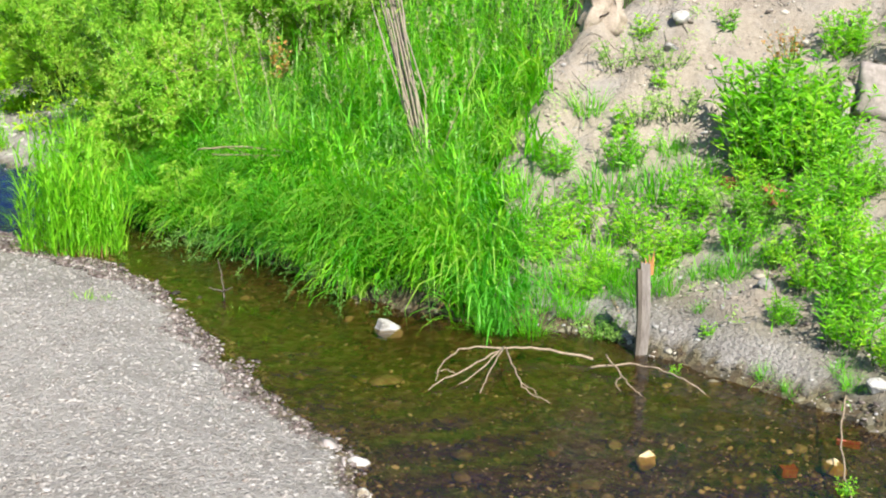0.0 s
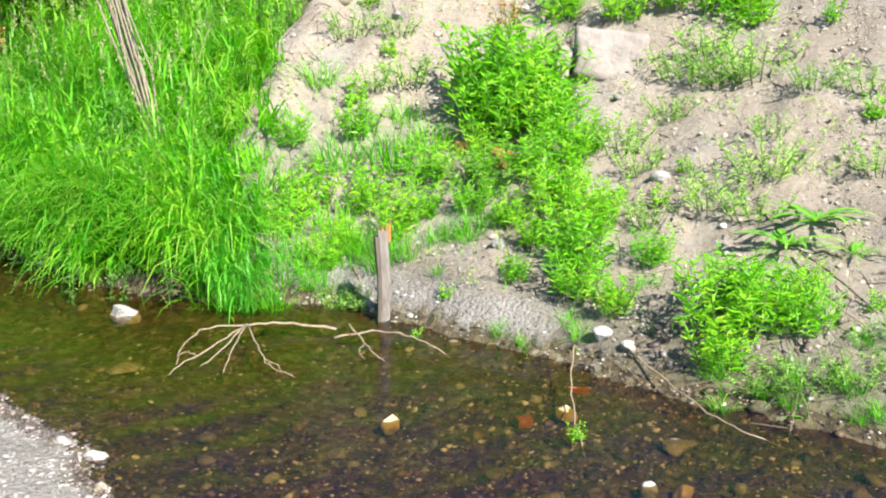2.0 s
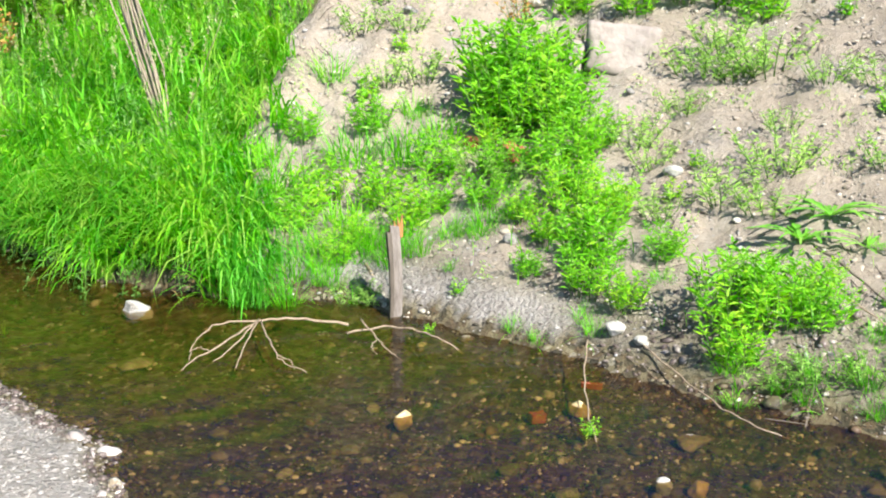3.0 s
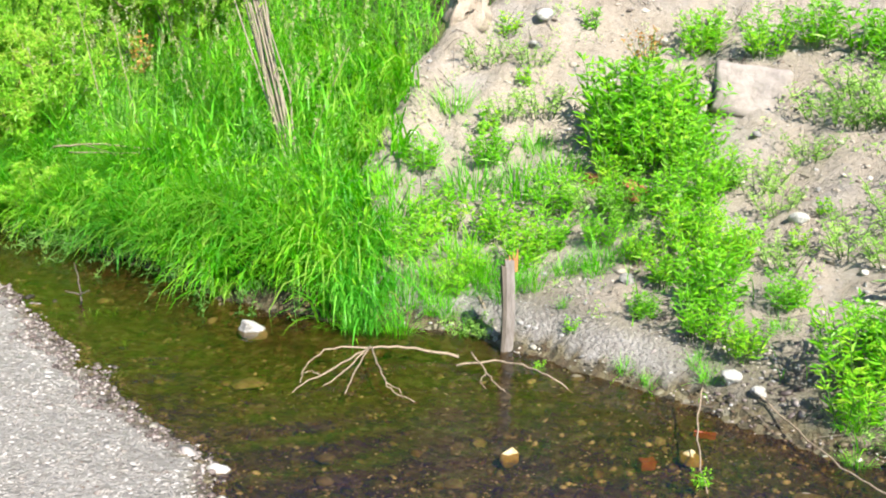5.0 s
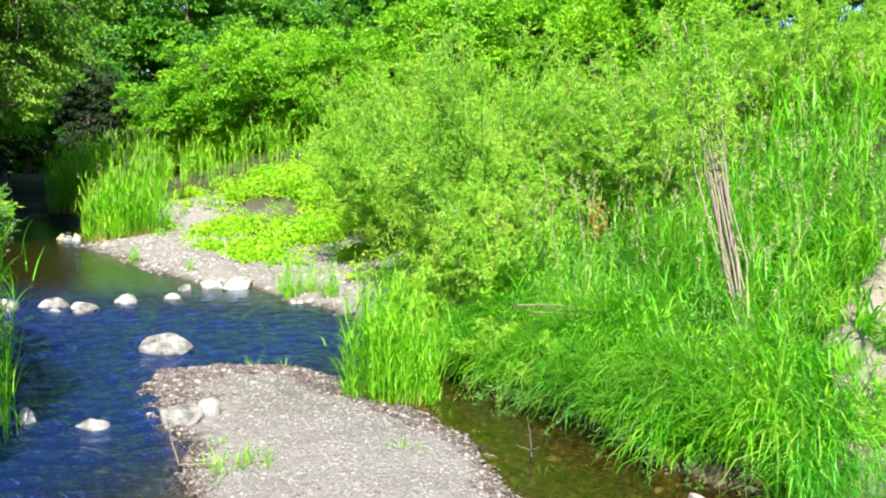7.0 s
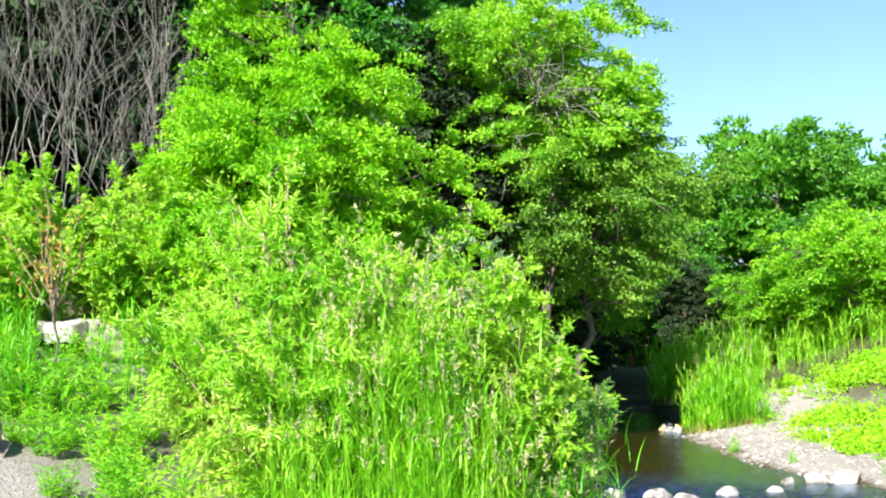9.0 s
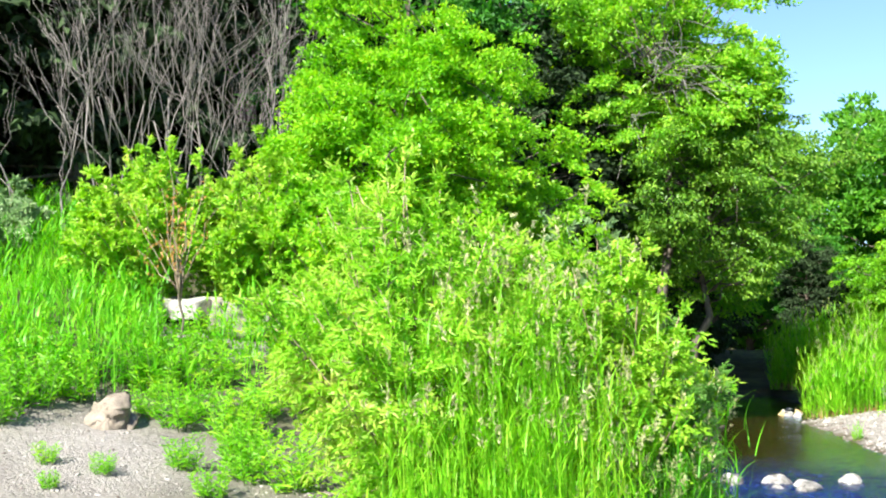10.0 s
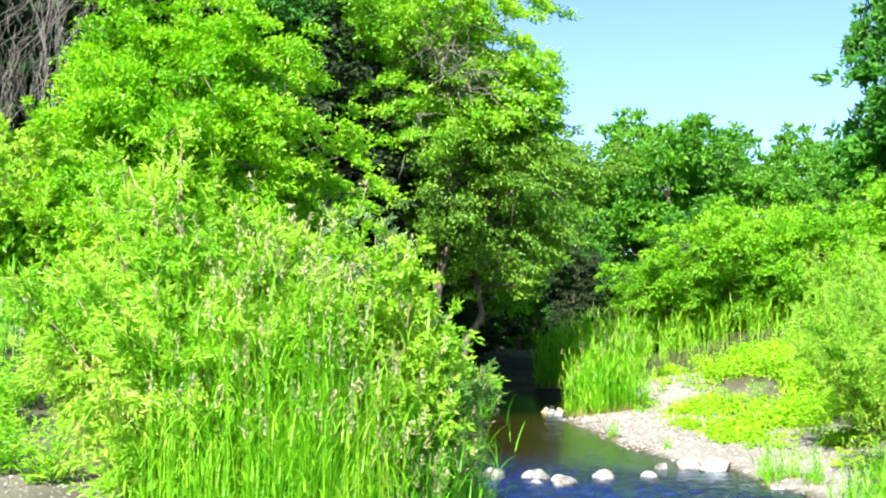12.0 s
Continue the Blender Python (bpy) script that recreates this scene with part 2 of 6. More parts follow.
MAPLE = leaf_material("bright_maple_leaf", (0.10, 0.30, 0.011), (0.23, 0.55, 0.016), (0.40, 0.61, 0.034), patch=0.7)
ALDER = leaf_material("dull_tree_leaf", (0.105, 0.29, 0.02), (0.24, 0.53, 0.03), (0.44, 0.64, 0.06), patch=0.5)
SHOOT = leaf_material("grey_green_shoot_leaf", (0.07, 0.19, 0.03), (0.15, 0.35, 0.06), (0.28, 0.48, 0.12))
FARGREEN = leaf_material("far_tree_leaf", (0.04, 0.16, 0.014), (0.10, 0.31, 0.025), (0.20, 0.45, 0.045), patch=0.4)
MIDGREEN = leaf_material("mid_green_tree_leaf", (0.085, 0.27, 0.012), (0.20, 0.50, 0.018), (0.36, 0.60, 0.036), patch=0.5)
OLIVE = leaf_material("olive_tree_leaf", (0.05, 0.145, 0.015), (0.135, 0.31, 0.028), (0.30, 0.50, 0.055), patch=0.9)
DEEP = leaf_material("dark_tree_leaf", (0.024, 0.115, 0.016), (0.06, 0.24, 0.025), (0.12, 0.36, 0.04), patch=0.5)
# needles near black: the shade inside the wood is put into their colour
SPRUCE = leaf_material("shade_black_needle", (0.012, 0.026, 0.009), (0.024, 0.05, 0.016), (0.046, 0.085, 0.026), 0.1, 0.85, patch=0.5)
SILVER = leaf_material("silvery_leaf", (0.13, 0.23, 0.09), (0.26, 0.40, 0.17), (0.44, 0.56, 0.30), patch=0.8)
RUST = leaf_material("dead_orange_leaf", (0.30, 0.13, 0.03), (0.46, 0.24, 0.06), (0.58, 0.38, 0.12), 0.2)
BARK = bark_material("grey_brown_bark", (0.05, 0.04, 0.03), (0.16, 0.13, 0.10))
DEADWOOD = bark_material("bleached_dead_wood", (0.10, 0.09, 0.08), (0.28, 0.255, 0.235))
DRYWOOD = bark_material("pale_dry_stem", (0.15, 0.12, 0.09), (0.36, 0.30, 0.225), 30)
BROWN_ROCK = stone_material("brown_rock", [(0.3, (0.09, 0.075, 0.055)), (0.5, (0.21, 0.175, 0.135)), (0.8, (0.34, 0.29, 0.235))], 6.0, island=0.1, bump=1.0)
CLAY = stone_material("dry_clay", [(0.3, (0.15, 0.115, 0.085)), (0.5, (0.32, 0.26, 0.20)), (0.8, (0.44, 0.37, 0.30))], 6.0, island=0.1, bump=1.0)
TWIG = bark_material("pale_bare_twig", (0.17, 0.12, 0.08), (0.36, 0.28, 0.19), 30)
STEM = bark_material("green_stem", (0.06, 0.14, 0.02), (0.14, 0.26, 0.05), 30)
POST = bark_material("weathered_post_wood", (0.10, 0.08, 0.065), (0.28, 0.245, 0.215), 30)
POST_TOP = bark_material("orange_broken_wood", (0.20, 0.09, 0.03), (0.48, 0.24, 0.07), 30)
PEBBLE = stone_material("gravel_pebble", [(0.02, (0.13, 0.10, 0.082)), (0.22, (0.235, 0.208, 0.186)), (0.5, (0.30, 0.278, 0.253)), (0.8, (0.335, 0.313, 0.288)), (0.99, (0.40, 0.378, 0.352))], 5.0, island=0.95)
PALE_PEBBLE = stone_material("pale_strand_pebble", [(0.1, (0.153, 0.144, 0.135)), (0.45, (0.243, 0.234, 0.221)), (0.7, (0.315, 0.306, 0.293)), (0.95, (0.432, 0.419, 0.405))], 5.0, island=0.7)
BED_STONE = stone_material("wet_bed_stone", [(0.05, (0.02, 0.016, 0.010)), (0.3, (0.055, 0.045, 0.022)), (0.5, (0.09, 0.065, 0.032)), (0.7, (0.12, 0.105, 0.06)), (0.9, (0.17, 0.15, 0.10)), (1.0, (0.30, 0.28, 0.23))], 6.0, 0.6, island=1.0)
BED_GRAVEL = stone_material("stream_bed_gravel", [(0.05, (0.02, 0.014, 0.010)), (0.35, (0.075, 0.045, 0.026)), (0.6, (0.13, 0.08, 0.042)), (0.85, (0.20, 0.16, 0.105)), (1.0, (0.55, 0.50, 0.42))], 6.0, 0.6, island=1.1)
WET_PEBBLE = stone_material("wet_pebble", [(0.1, (0.06, 0.045, 0.04)), (0.45, (0.12, 0.09, 0.08)), (0.7, (0.18, 0.15, 0.13)), (0.95, (0.32, 0.28, 0.26))], 5.0, 0.45, island=0.9)
ROCK = stone_material("pale_grey_rock", [(0.36, (0.06, 0.055, 0.05)), (0.46, (0.14, 0.135, 0.125)), (0.56, (0.23, 0.22, 0.205)), (0.70, (0.36, 0.345, 0.32))], 7.0, island=0.1, bump=1.0)
WHITE_ROCK = stone_material("white_rock", [(0.36, (0.153, 0.140, 0.117)), (0.46, (0.297, 0.279, 0.252)), (0.56, (0.396, 0.383, 0.351)), (0.70, (0.495, 0.477, 0.450))], 9.0, island=0.1, bump=1.0)
OCHRE_ROCK = stone_material("ochre_stone", [(0.25, (0.20, 0.13, 0.05)), (0.5, (0.40, 0.29, 0.13)), (0.8, (0.60, 0.49, 0.30))], 14.0, island=0.1)
SANDSTONE = stone_material("buff_sandstone_block", [(0.25, (0.174, 0.147, 0.123)), (0.5, (0.277, 0.238, 0.210)), (0.8, (0.356, 0.317, 0.293))], 3.0, island=0.1, bump=0.9)
CLOD = stone_material("dry_soil_clod", [(0.05, (0.112, 0.086, 0.069)), (0.3, (0.284, 0.241, 0.189)), (0.7, (0.404, 0.353, 0.292)), (0.97, (0.516, 0.482, 0.430))], 7.0, island=0.9)
BRICK = stone_material("red_brick", [(0.2, (0.22, 0.05, 0.03)), (0.5, (0.36, 0.09, 0.05)), (0.8, (0.46, 0.18, 0.11))], 18.0, island=0.1)

# ---- lie of the land: shorelines in plan, water level at z = 0 ----
FAR_SHORE = [(60, -40), (12, -1.5), (6, 2.6), (3.5, 4.6), (3.17, 4.95), (2.75, 5.45), (2.3, 6.1), (2.04, 6.47), (1.73, 6.76),
             (1.34, 7.2), (1.1, 7.65), (0.7, 7.85), (0.3, 7.8), (-0.1, 8.1), (-0.5, 8.4), (-0.9, 8.75), (-1.4, 9.6),
             (-2.5, 10.6), (-3.2, 11.6), (-4.0, 13.2), (-5.2, 14.3), (-6.2, 15.2), (-7.0, 15.6), (-8.3, 17.0), (-9.4, 17.2),
             (-11, 18.4), (-13.6, 20.9), (-14.8, 22.0), (-15.6, 23.6), (-17.4, 26.2), (-19.4, 28.2), (-20.9, 29.2), (-23.4, 32.4), (-33, 45), (-56, 76), (-420, 500), (420, 500), (420, -40)]
LEFT_SHORE = [(60, -46), (12, -5.5), (3, 0.9), (0, 1.4), (-2, 2.2), (-3.6, 3.9), (-5.2, 6.0), (-6.5, 8.0), (-7.2, 9.5), (-8.1, 10.5),
              (-9.7, 12.4), (-11.4, 14.1), (-13.8, 17.4), (-17, 21.4), (-20.9, 26.9), (-30, 40), (-61, 80), (-424, 503), (-424, -420), (60, -420)]
BAR = [(-0.33, 4.88), (-0.47, 5.5), (-1.0, 6.3), (-1.5, 7.2), (-1.9, 8.05), (-2.38, 8.94), (-3.1, 9.75), (-3.8, 10.15), (-4.4, 10.85),
       (-5.06, 11.13), (-5.7, 11.0), (-6.18, 10.5), (-5.95, 9.8), (-5.2, 8.8), (-4.5, 8.05), (-4.0, 7.1), (-3.6, 6.5), (-3.1, 5.6),
       (-2.6, 4.6), (-1.9, 3.6), (-1.1, 3.0), (-0.5, 3.3), (-0.25, 4.0)]


def inside_distance(poly, x, y):
    """Distance to the outline, positive inside."""
    x, y = np.asarray(x, float), np.asarray(y, float)
    best = np.full(x.shape, 1e18)
    odd = np.zeros(x.shape, bool)
    for (ax, ay), (bx, by) in zip(poly, poly[1:] + poly[:1]):
        ex, ey = bx - ax, by - ay
        u = np.clip(((x - ax) * ex + (y - ay) * ey) / (ex * ex + ey * ey), 0, 1)
        best = np.minimum(best, (x - ax - u * ex) ** 2 + (y - ay - u * ey) ** 2)
        if ay != by:
            odd ^= ((ay > y) != (by > y)) & (x < ax + (y - ay) * ex / ey)
    return np.where(odd, 1, -1) * np.sqrt(best)


def ramp(v, a, b):
    u = np.clip((v - a) / (b - a), 0, 1)
    return u * u * (3 - 2 * u)


def wobble(x, y, size, seed=0.0):
    """Smooth uneven field between about -1 and 1."""
    u, v = x / size + 3.7 * seed, y / size - 1.9 * seed
    return (np.sin(1.7 * u + 1.3 * np.sin(1.1 * v + seed)) + np.sin(2.3 * v + 1.7 * np.sin(0.9 * u - seed))
            + 0.6 * np.sin(3.9 * u - 2.7 * v + 2 * seed) + 0.4 * np.sin(6.1 * v + 5.3 * u)) / 3.0


def mound_share(x, y):
    """1 on the heap of bare soil, 0 on the green slope beside it."""
    edge = 0.27 + 0.45 * np.maximum(y - 9.5, 0) + 0.20 * wobble(x, y, 0.9, 2) + 0.14 * wobble(x, y, 0.31, 12)
    return ramp(x - edge, -0.25, 0.35) * ramp(y + 0.9 * x, 6.0, 7.2)


def land(x, y):
    """Ground height and the distances to the three shores."""
    x, y = np.asarray(x, float), np.asarray(y, float)
    wave = 0.10 * wobble(x, y, 0.45, 1) + 0.05 * wobble(x, y, 0.17, 5)
    d_far = inside_distance(FAR_SHORE, x, y)
    d_left = inside_distance(LEFT_SHORE, x, y)
    d_bar = inside_distance(BAR, x, y) + wave * 0.6
    d_far, d_left = d_far + wave * 0.6, d_left + wave
    d = np.maximum(d_far, 0)
    green = 0.45 * (1 - np.exp(-d / 0.6)) + 0.12 * np.minimum(d, 22) + 0.06 * np.maximum(d - 22, 0) * ramp(d, 22, 60)
    green = green + np.minimum(0.42 * np.maximum(d - 2.0, 0), 2.0) * ramp(x, -3.4, -0.9) * (1 - ramp(x, 14, 24))
    green = green + 0.10 * wobble(x, y, 2.3, 3) * ramp(d, 0.5, 2)
    shoal = 0.30 * (1 - np.exp(-d / 1.3)) + 0.15 * np.minimum(np.maximum(d - 4, 0), 20) + 0.03 * wobble(x, y, 0.8, 7)
    rise = 0.95 * ramp(d, 4.0, 9.0) * ramp(-x, 3.0, 6.0) * ramp(y, 18, 22)
    shoal_share = ramp(-x - 0.45 * (y - 15), 3.2, 6.0) * (1 - ramp(y, 24, 27))
    heap = 0.16 * np.minimum(d, 0.5) / 0.5 + (0.60 + 0.14 * (1 - ramp(x, 1.5, 3.2))) * np.maximum(d - 0.45, 0)
    heap = np.where(heap > 2.6, 2.6 + 0.35 * (heap - 2.6), heap)
    heap = np.minimum(heap, 4.2 + 0.02 * d) + (0.05 * wobble(x, y, 0.7, 4) - 0.05 * np.abs(wobble(x, y, 0.42, 14)) + 0.03 * wobble(x, y, 0.2, 6)) * ramp(d, 0.3, 1.2)
    heap = heap - 0.75 * np.maximum(y - 10.75 - 0.4 * (x - 1.4), 0)
    heap = heap + 0.22 * np.exp(-((x - 1.42) / 0.16) ** 2 - ((y - 10.7) / 0.25) ** 2)
    heap = heap + 0.30 * ramp(x, 1.55, 2.7) * ramp(y, 9.7, 10.8)
    m = mound_share(x, y)
    far = green * (1 - shoal_share) + shoal * shoal_share + rise
    far = far * (1 - m) + np.maximum(heap, green) * m
    e = np.maximum(d_left, 0)
    left = 0.9 * (1 - np.exp(-e / 0.7)) + 0.28 * np.maximum(-x - 9.5, 0) * ramp(e, 1, 6) * (1 - ramp(-x, 22, 40)) + 0.05 * wobble(x, y, 1.3, 8) * ramp(e, 0.5, 2)
    left = left + 3.5 * ramp(-x, 22, 40) * ramp(e, 1, 6)
    bar = 0.16 * (1 - np.exp(-np.maximum(d_bar, 0) / 0.7)) + 0.012 * wobble(x, y, 0.35, 9)
    out = -np.maximum(np.maximum(d_far, d_left), d_bar)
    bed = -0.085 * (1 - np.exp(-np.maximum(out, 0) / 0.6)) - 0.012 + 0.012 * wobble(x, y, 0.5, 11)
    z = np.where(d_far > 0, far, np.where(d_left > 0, left, np.where(d_bar > 0, bar, bed)))
    return z, d_far, d_left, d_bar


def gravel_dome(x, y):
    """1 on the bare back of the upstream shoal."""
    u = np.clip((y - 19.5) / 7.5, 0, 1)
    return 1 - ramp(np.hypot(x + 11.9 + 2.6 * u, np.maximum(y - 27, 0) + np.maximum(19.5 - y, 0)) + 0.5 * wobble(x, y, 0.9, 23), 0.7, 1.5)


def height(x, y):
    return land(x, y)[0]


# ---- mesh builders ----
class Shape:
    """Gathers vertices and faces of one mesh."""

    def __init__(self):
        self.v, self.f, self.n = [], [], 0

    def put(self, verts, faces):
        self.v.append(np.asarray(verts, float).reshape(-1, 3))
        self.f.append(np.asarray(faces, int) + self.n)
        self.n += len(self.v[-1])

    def mesh(self, name, mat, smooth=False):
        me = bpy.data.meshes.new(name)
        v = np.concatenate(self.v)
        loops = np.concatenate([f.ravel() for f in self.f])
        sizes = np.concatenate([np.full(len(f), f.shape[1]) for f in self.f])
        me.vertices.add(len(v))
        me.vertices.foreach_set("co", v.ravel())
        me.loops.add(len(loops))
        me.loops.foreach_set("vertex_index", loops)
        me.polygons.add(len(sizes))
        me.polygons.foreach_set("loop_start", np.concatenate([[0], np.cumsum(sizes)[:-1]]))
        me.polygons.foreach_set("loop_total", sizes)
        me.polygons.foreach_set("use_smooth", np.full(len(sizes), smooth))
        me.materials.append(mat)
        me.update(calc_edges=True)
        return me


def part(name, shape, mat, parent=None, label="", smooth=False, kind=""):
    ob = new(name, shape.mesh(name, mat, smooth))
    ob.parent = parent
    return tagged(ob, label, "", "", kind)


def thing(name, at, label, category, group="", turn=0.0):
    ob = new(name)
    ob.empty_display_size = 0.2
    ob.matrix_basis = pose(*at, 0, 0, turn)
    return tagged(ob, label, category, group)


def unit(a):
    return a / np.maximum(np.linalg.norm(a, axis=-1, keepdims=True), 1e-9)


def blades(shape, base, heading, tall, wide, lean, droop, seg=4):
    """Tapered bent strips: grass and reed leaves. Angles in radians from upright; the bend grows towards the tip."""
    k = len(base)
    d = np.stack([np.cos(heading), np.sin(heading), np.zeros(k)], -1)
    side = np.stack([-np.sin(heading), np.cos(heading), np.zeros(k)], -1)
    pts, p = [base], base.copy()
    for i in range(seg):
        a = lean + droop * ((i + 0.5) / seg) ** 1.3
        p = p + (np.sin(a)[:, None] * d + np.cos(a)[:, None] * np.array([0, 0, 1.0])) * (tall / seg)[:, None]
        pts.append(p)
    rows = []
    for i in range(seg):
        w = wide * (1 - (i / seg) ** 1.6) * (0.75 if i == 0 else 1.0)
        rows += [pts[i] - side * w[:, None] / 2, pts[i] + side * w[:, None] / 2]
    rows.append(pts[seg])
    m = 2 * seg + 1
    v = np.stack(rows, 1)
    off = np.arange(k)[:, None] * m
    quads = np.concatenate([off + np.array([[2 * i, 2 * i + 1, 2 * i + 3, 2 * i + 2]]) for i in range(seg - 1)])
    tris = off + np.array([[2 * seg - 2, 2 * seg - 1, 2 * seg]])
    start = shape.n
    shape.put(v, quads)
    shape.f.append(tris + start)
    return pts


def leaves(shape, at, axis, length, width, rng, curl=0.25):
    """Pointed leaves, each a bent pair of faces."""
    k = len(at)
    axis = unit(axis)
    side = unit(np.cross(axis, rng.normal(0, 1, (k, 3)) + np.array([0, 0, 0.6])))
    up = np.cross(side, axis)
    L, W = np.broadcast_to(length, (k,))[:, None], np.broadcast_to(width, (k,))[:, None]
    mid = at + 0.45 * L * axis
    v = np.stack([at, mid + side * W / 2 + up * W * curl, at + L * axis - up * L * 0.12, mid - side * W / 2 + up * W * curl], 1)
    f = np.arange(k)[:, None] * 4
    shape.put(v, np.concatenate([f + np.array([[0, 1, 2]]), f + np.array([[0, 2, 3]])]))


def tube(shape, pts, radii, sides=6):
    pts, radii = np.asarray(pts, float), np.asarray(radii, float)
    k = len(pts)
    t = unit(np.gradient(pts, axis=0))
    ref = np.where(np.abs(t[:, 2:3]) > 0.9, np.array([[1.0, 0, 0]]), np.array([[0, 0, 1.0]]))
    a = unit(np.cross(t, ref))
    b = np.cross(t, a)
    ang = np.linspace(0, 2 * np.pi, sides, endpoint=False)
    v = pts[:, None] + radii[:, None, None] * (np.cos(ang)[None, :, None] * a[:, None] + np.sin(ang)[None, :, None] * b[:, None])
    i, j = np.meshgrid(np.arange(k - 1), np.arange(sides), indexing="ij")
    q = np.stack([i * sides + j, i * sides + (j + 1) % sides, (i + 1) * sides + (j + 1) % sides, (i + 1) * sides + j], -1).reshape(-1, 4)
    shape.put(np.concatenate([v.reshape(-1, 3), pts[:1], pts[-1:]]), q)
    n0 = shape.n - k * sides - 2
    c = np.arange(sides)
    shape.f.append(np.stack([(c + 1) % sides, c, np.full(sides, k * sides)], -1) + n0)
    e = (k - 1) * sides
    shape.f.append(np.stack([e + c, e + (c + 1) % sides, np.full(sides, k * sides + 1)], -1) + n0)


def bent(a, b, k, sway, rng):
    """A wandering line from a to b."""
    a, b = np.asarray(a, float), np.asarray(b, float)
    u = np.linspace(0, 1, k)[:, None]
    w = rng.normal(0, 1, (k, 3)) * np.sin(np.pi * u)
    return a + (b - a) * u + sway * np.linalg.norm(b - a) * w


def ico(sub):
    bm = bmesh.new()
    bmesh.ops.create_icosphere(bm, subdivisions=sub, radius=1.0)
    v = np.array([q.co[:] for q in bm.verts])
    f = np.array([[q.index for q in face.verts] for face in bm.faces])
    bm.free()
    return v, f


ICO1, ICO2, ICO3, ICO4 = ico(1), ico(2), ico(3), ico(4)


def lump(rng, kind=ICO3, rough=0.16, facets=7):
    """A rounded, flattened and chipped stone of unit size."""
    v = kind[0].copy()
    for _ in range(facets):
        nrm = unit(rng.normal(0, 1, 3))
        cut = rng.uniform(0.5, 0.9)
        over = np.maximum(v @ nrm - cut, 0)
        v -= 0.93 * over[:, None] * nrm
    ph = rng.uniform(0, 9, (6, 3))
    for i in range(6):
        s = 1.6 + 1.3 * i
        v += v * (rough / (1 + 0.8 * i) * np.sin(s * (v @ unit(rng.normal(0, 1, 3))) + ph[i, 0]))[:, None]
    return v


def many_stones(name, xs, ys, zs, size, mat, rng, label, category, flat=0.6, kind=ICO1):
    """Uncounted small stones as one mesh."""
    k = len(xs)
    kinds = [lump(rng, kind, 0.12, 4) for _ in range(12)]
    pick = rng.integers(0, 12, k)
    yaw = rng.uniform(0, 6.28, k)
    sx, sy, sz = size * rng.uniform(0.8, 1.35, k), size * rng.uniform(0.7, 1.0, k), size * flat * rng.uniform(0.6, 1.1, k)
    v = np.array(kinds)[pick] * np.stack([sx, sy, sz], -1)[:, None]
    tip = rng.normal(0, 0.25, (k, 1))
    c, s = np.cos(yaw)[:, None], np.sin(yaw)[:, None]
    x, y, z = v[..., 0], v[..., 1], v[..., 2] + v[..., 0] * tip
    v = np.stack([c * x - s * y + xs[:, None], s * x + c * y + ys[:, None], z + zs[:, None]], -1)
    sh = Shape()
    sh.put(v, (np.arange(k)[:, None, None] * len(kind[0]) + kind[1][None]).reshape(-1, 3))
    return tagged(part(name, sh, mat, None, label, True), "", category, "", "stuff")


def stone(name, x, y, size, mat, seed, label, category="stone", group="", z=None, turn=0.0, sink=0.25, kind=ICO3, rough=0.1):
    """One stone as a thing of its own, resting in the ground. size: length, depth, height."""
    rng = np.random.default_rng(seed)
    sh = Shape()
    v = lump(rng, kind, rough, 10)
    v = v / np.abs(v).max(0) * np.array(size) / 2
    span = max(size)
    for f in (9.0, 19.0, 37.0):
        w = rng.normal(0, 1, (3, 3))
        v += 0.17 * span / f * np.stack([np.sin(f / span * (v @ w[j]) + seed + j) for j in range(3)], -1)
    v[:, 2] += size[2] * (0.5 - sink)
    sh.put(v, kind[1])
    ob = part(name, sh, mat, None, label, True)
    ob.matrix_basis = pose(x, y, float(height(x, y)) if z is None else z, 0, 0, turn)
    return tagged(ob, "", category, group)


def scatter(rng, n, x0, x1, y0, y1, keep):
    """Random places in a box for which keep(x, y, z, d_far, d_left, d_bar) gives the chance."""
    x, y = rng.uniform(x0, x1, n), rng.uniform(y0, y1, n)
    z, df, dl, db = land(x, y)
    ok = rng.uniform(0, 1, n) < keep(x, y, z, df, dl, db)
    return x[ok], y[ok], z[ok], df[ok], dl[ok]


def grass(name, places, tall, wide, mat, rng, label, lean=0.25, droop=0.9, clump=0.0, seg=4, toward=None, category="grass", kind="stuff", parent=None):
    """A stand of grass as one mesh."""
    x, y, z = places[:3]
    k = len(x)
    head = rng.uniform(0, 6.28, k) if toward is None else toward + rng.normal(0, 0.7, k)
    base = np.stack([x, y, z - 0.02], -1)
    t = rng.uniform(*tall, k) * (1 + clump * wobble(x, y, 0.5, 13))
    sh = Shape()
    blades(sh, base, head, t, rng.uniform(*wide, k), np.abs(rng.normal(0, lean, k)), np.abs(rng.normal(droop, droop * 0.4, k)), seg)
    ob = part(name, sh, mat, parent, label)
    return tagged(ob, "", category, "", kind) if parent is None else ob


def seed_heads(shape, tips, way, length, rng, each=14):
    """Feathery heads at the tips of stalks."""
    k = len(tips)
    u = rng.uniform(0, 1, (k, each))
    at = tips[:, None] + way[:, None] * (u * length)[..., None] + rng.normal(0, 0.006, (k, each, 3))
    ax = way[:, None] + rng.normal(0, 0.5, (k, each, 3))
    leaves(shape, at.reshape(-1, 3), ax.reshape(-1, 3), 0.035, 0.011, rng)


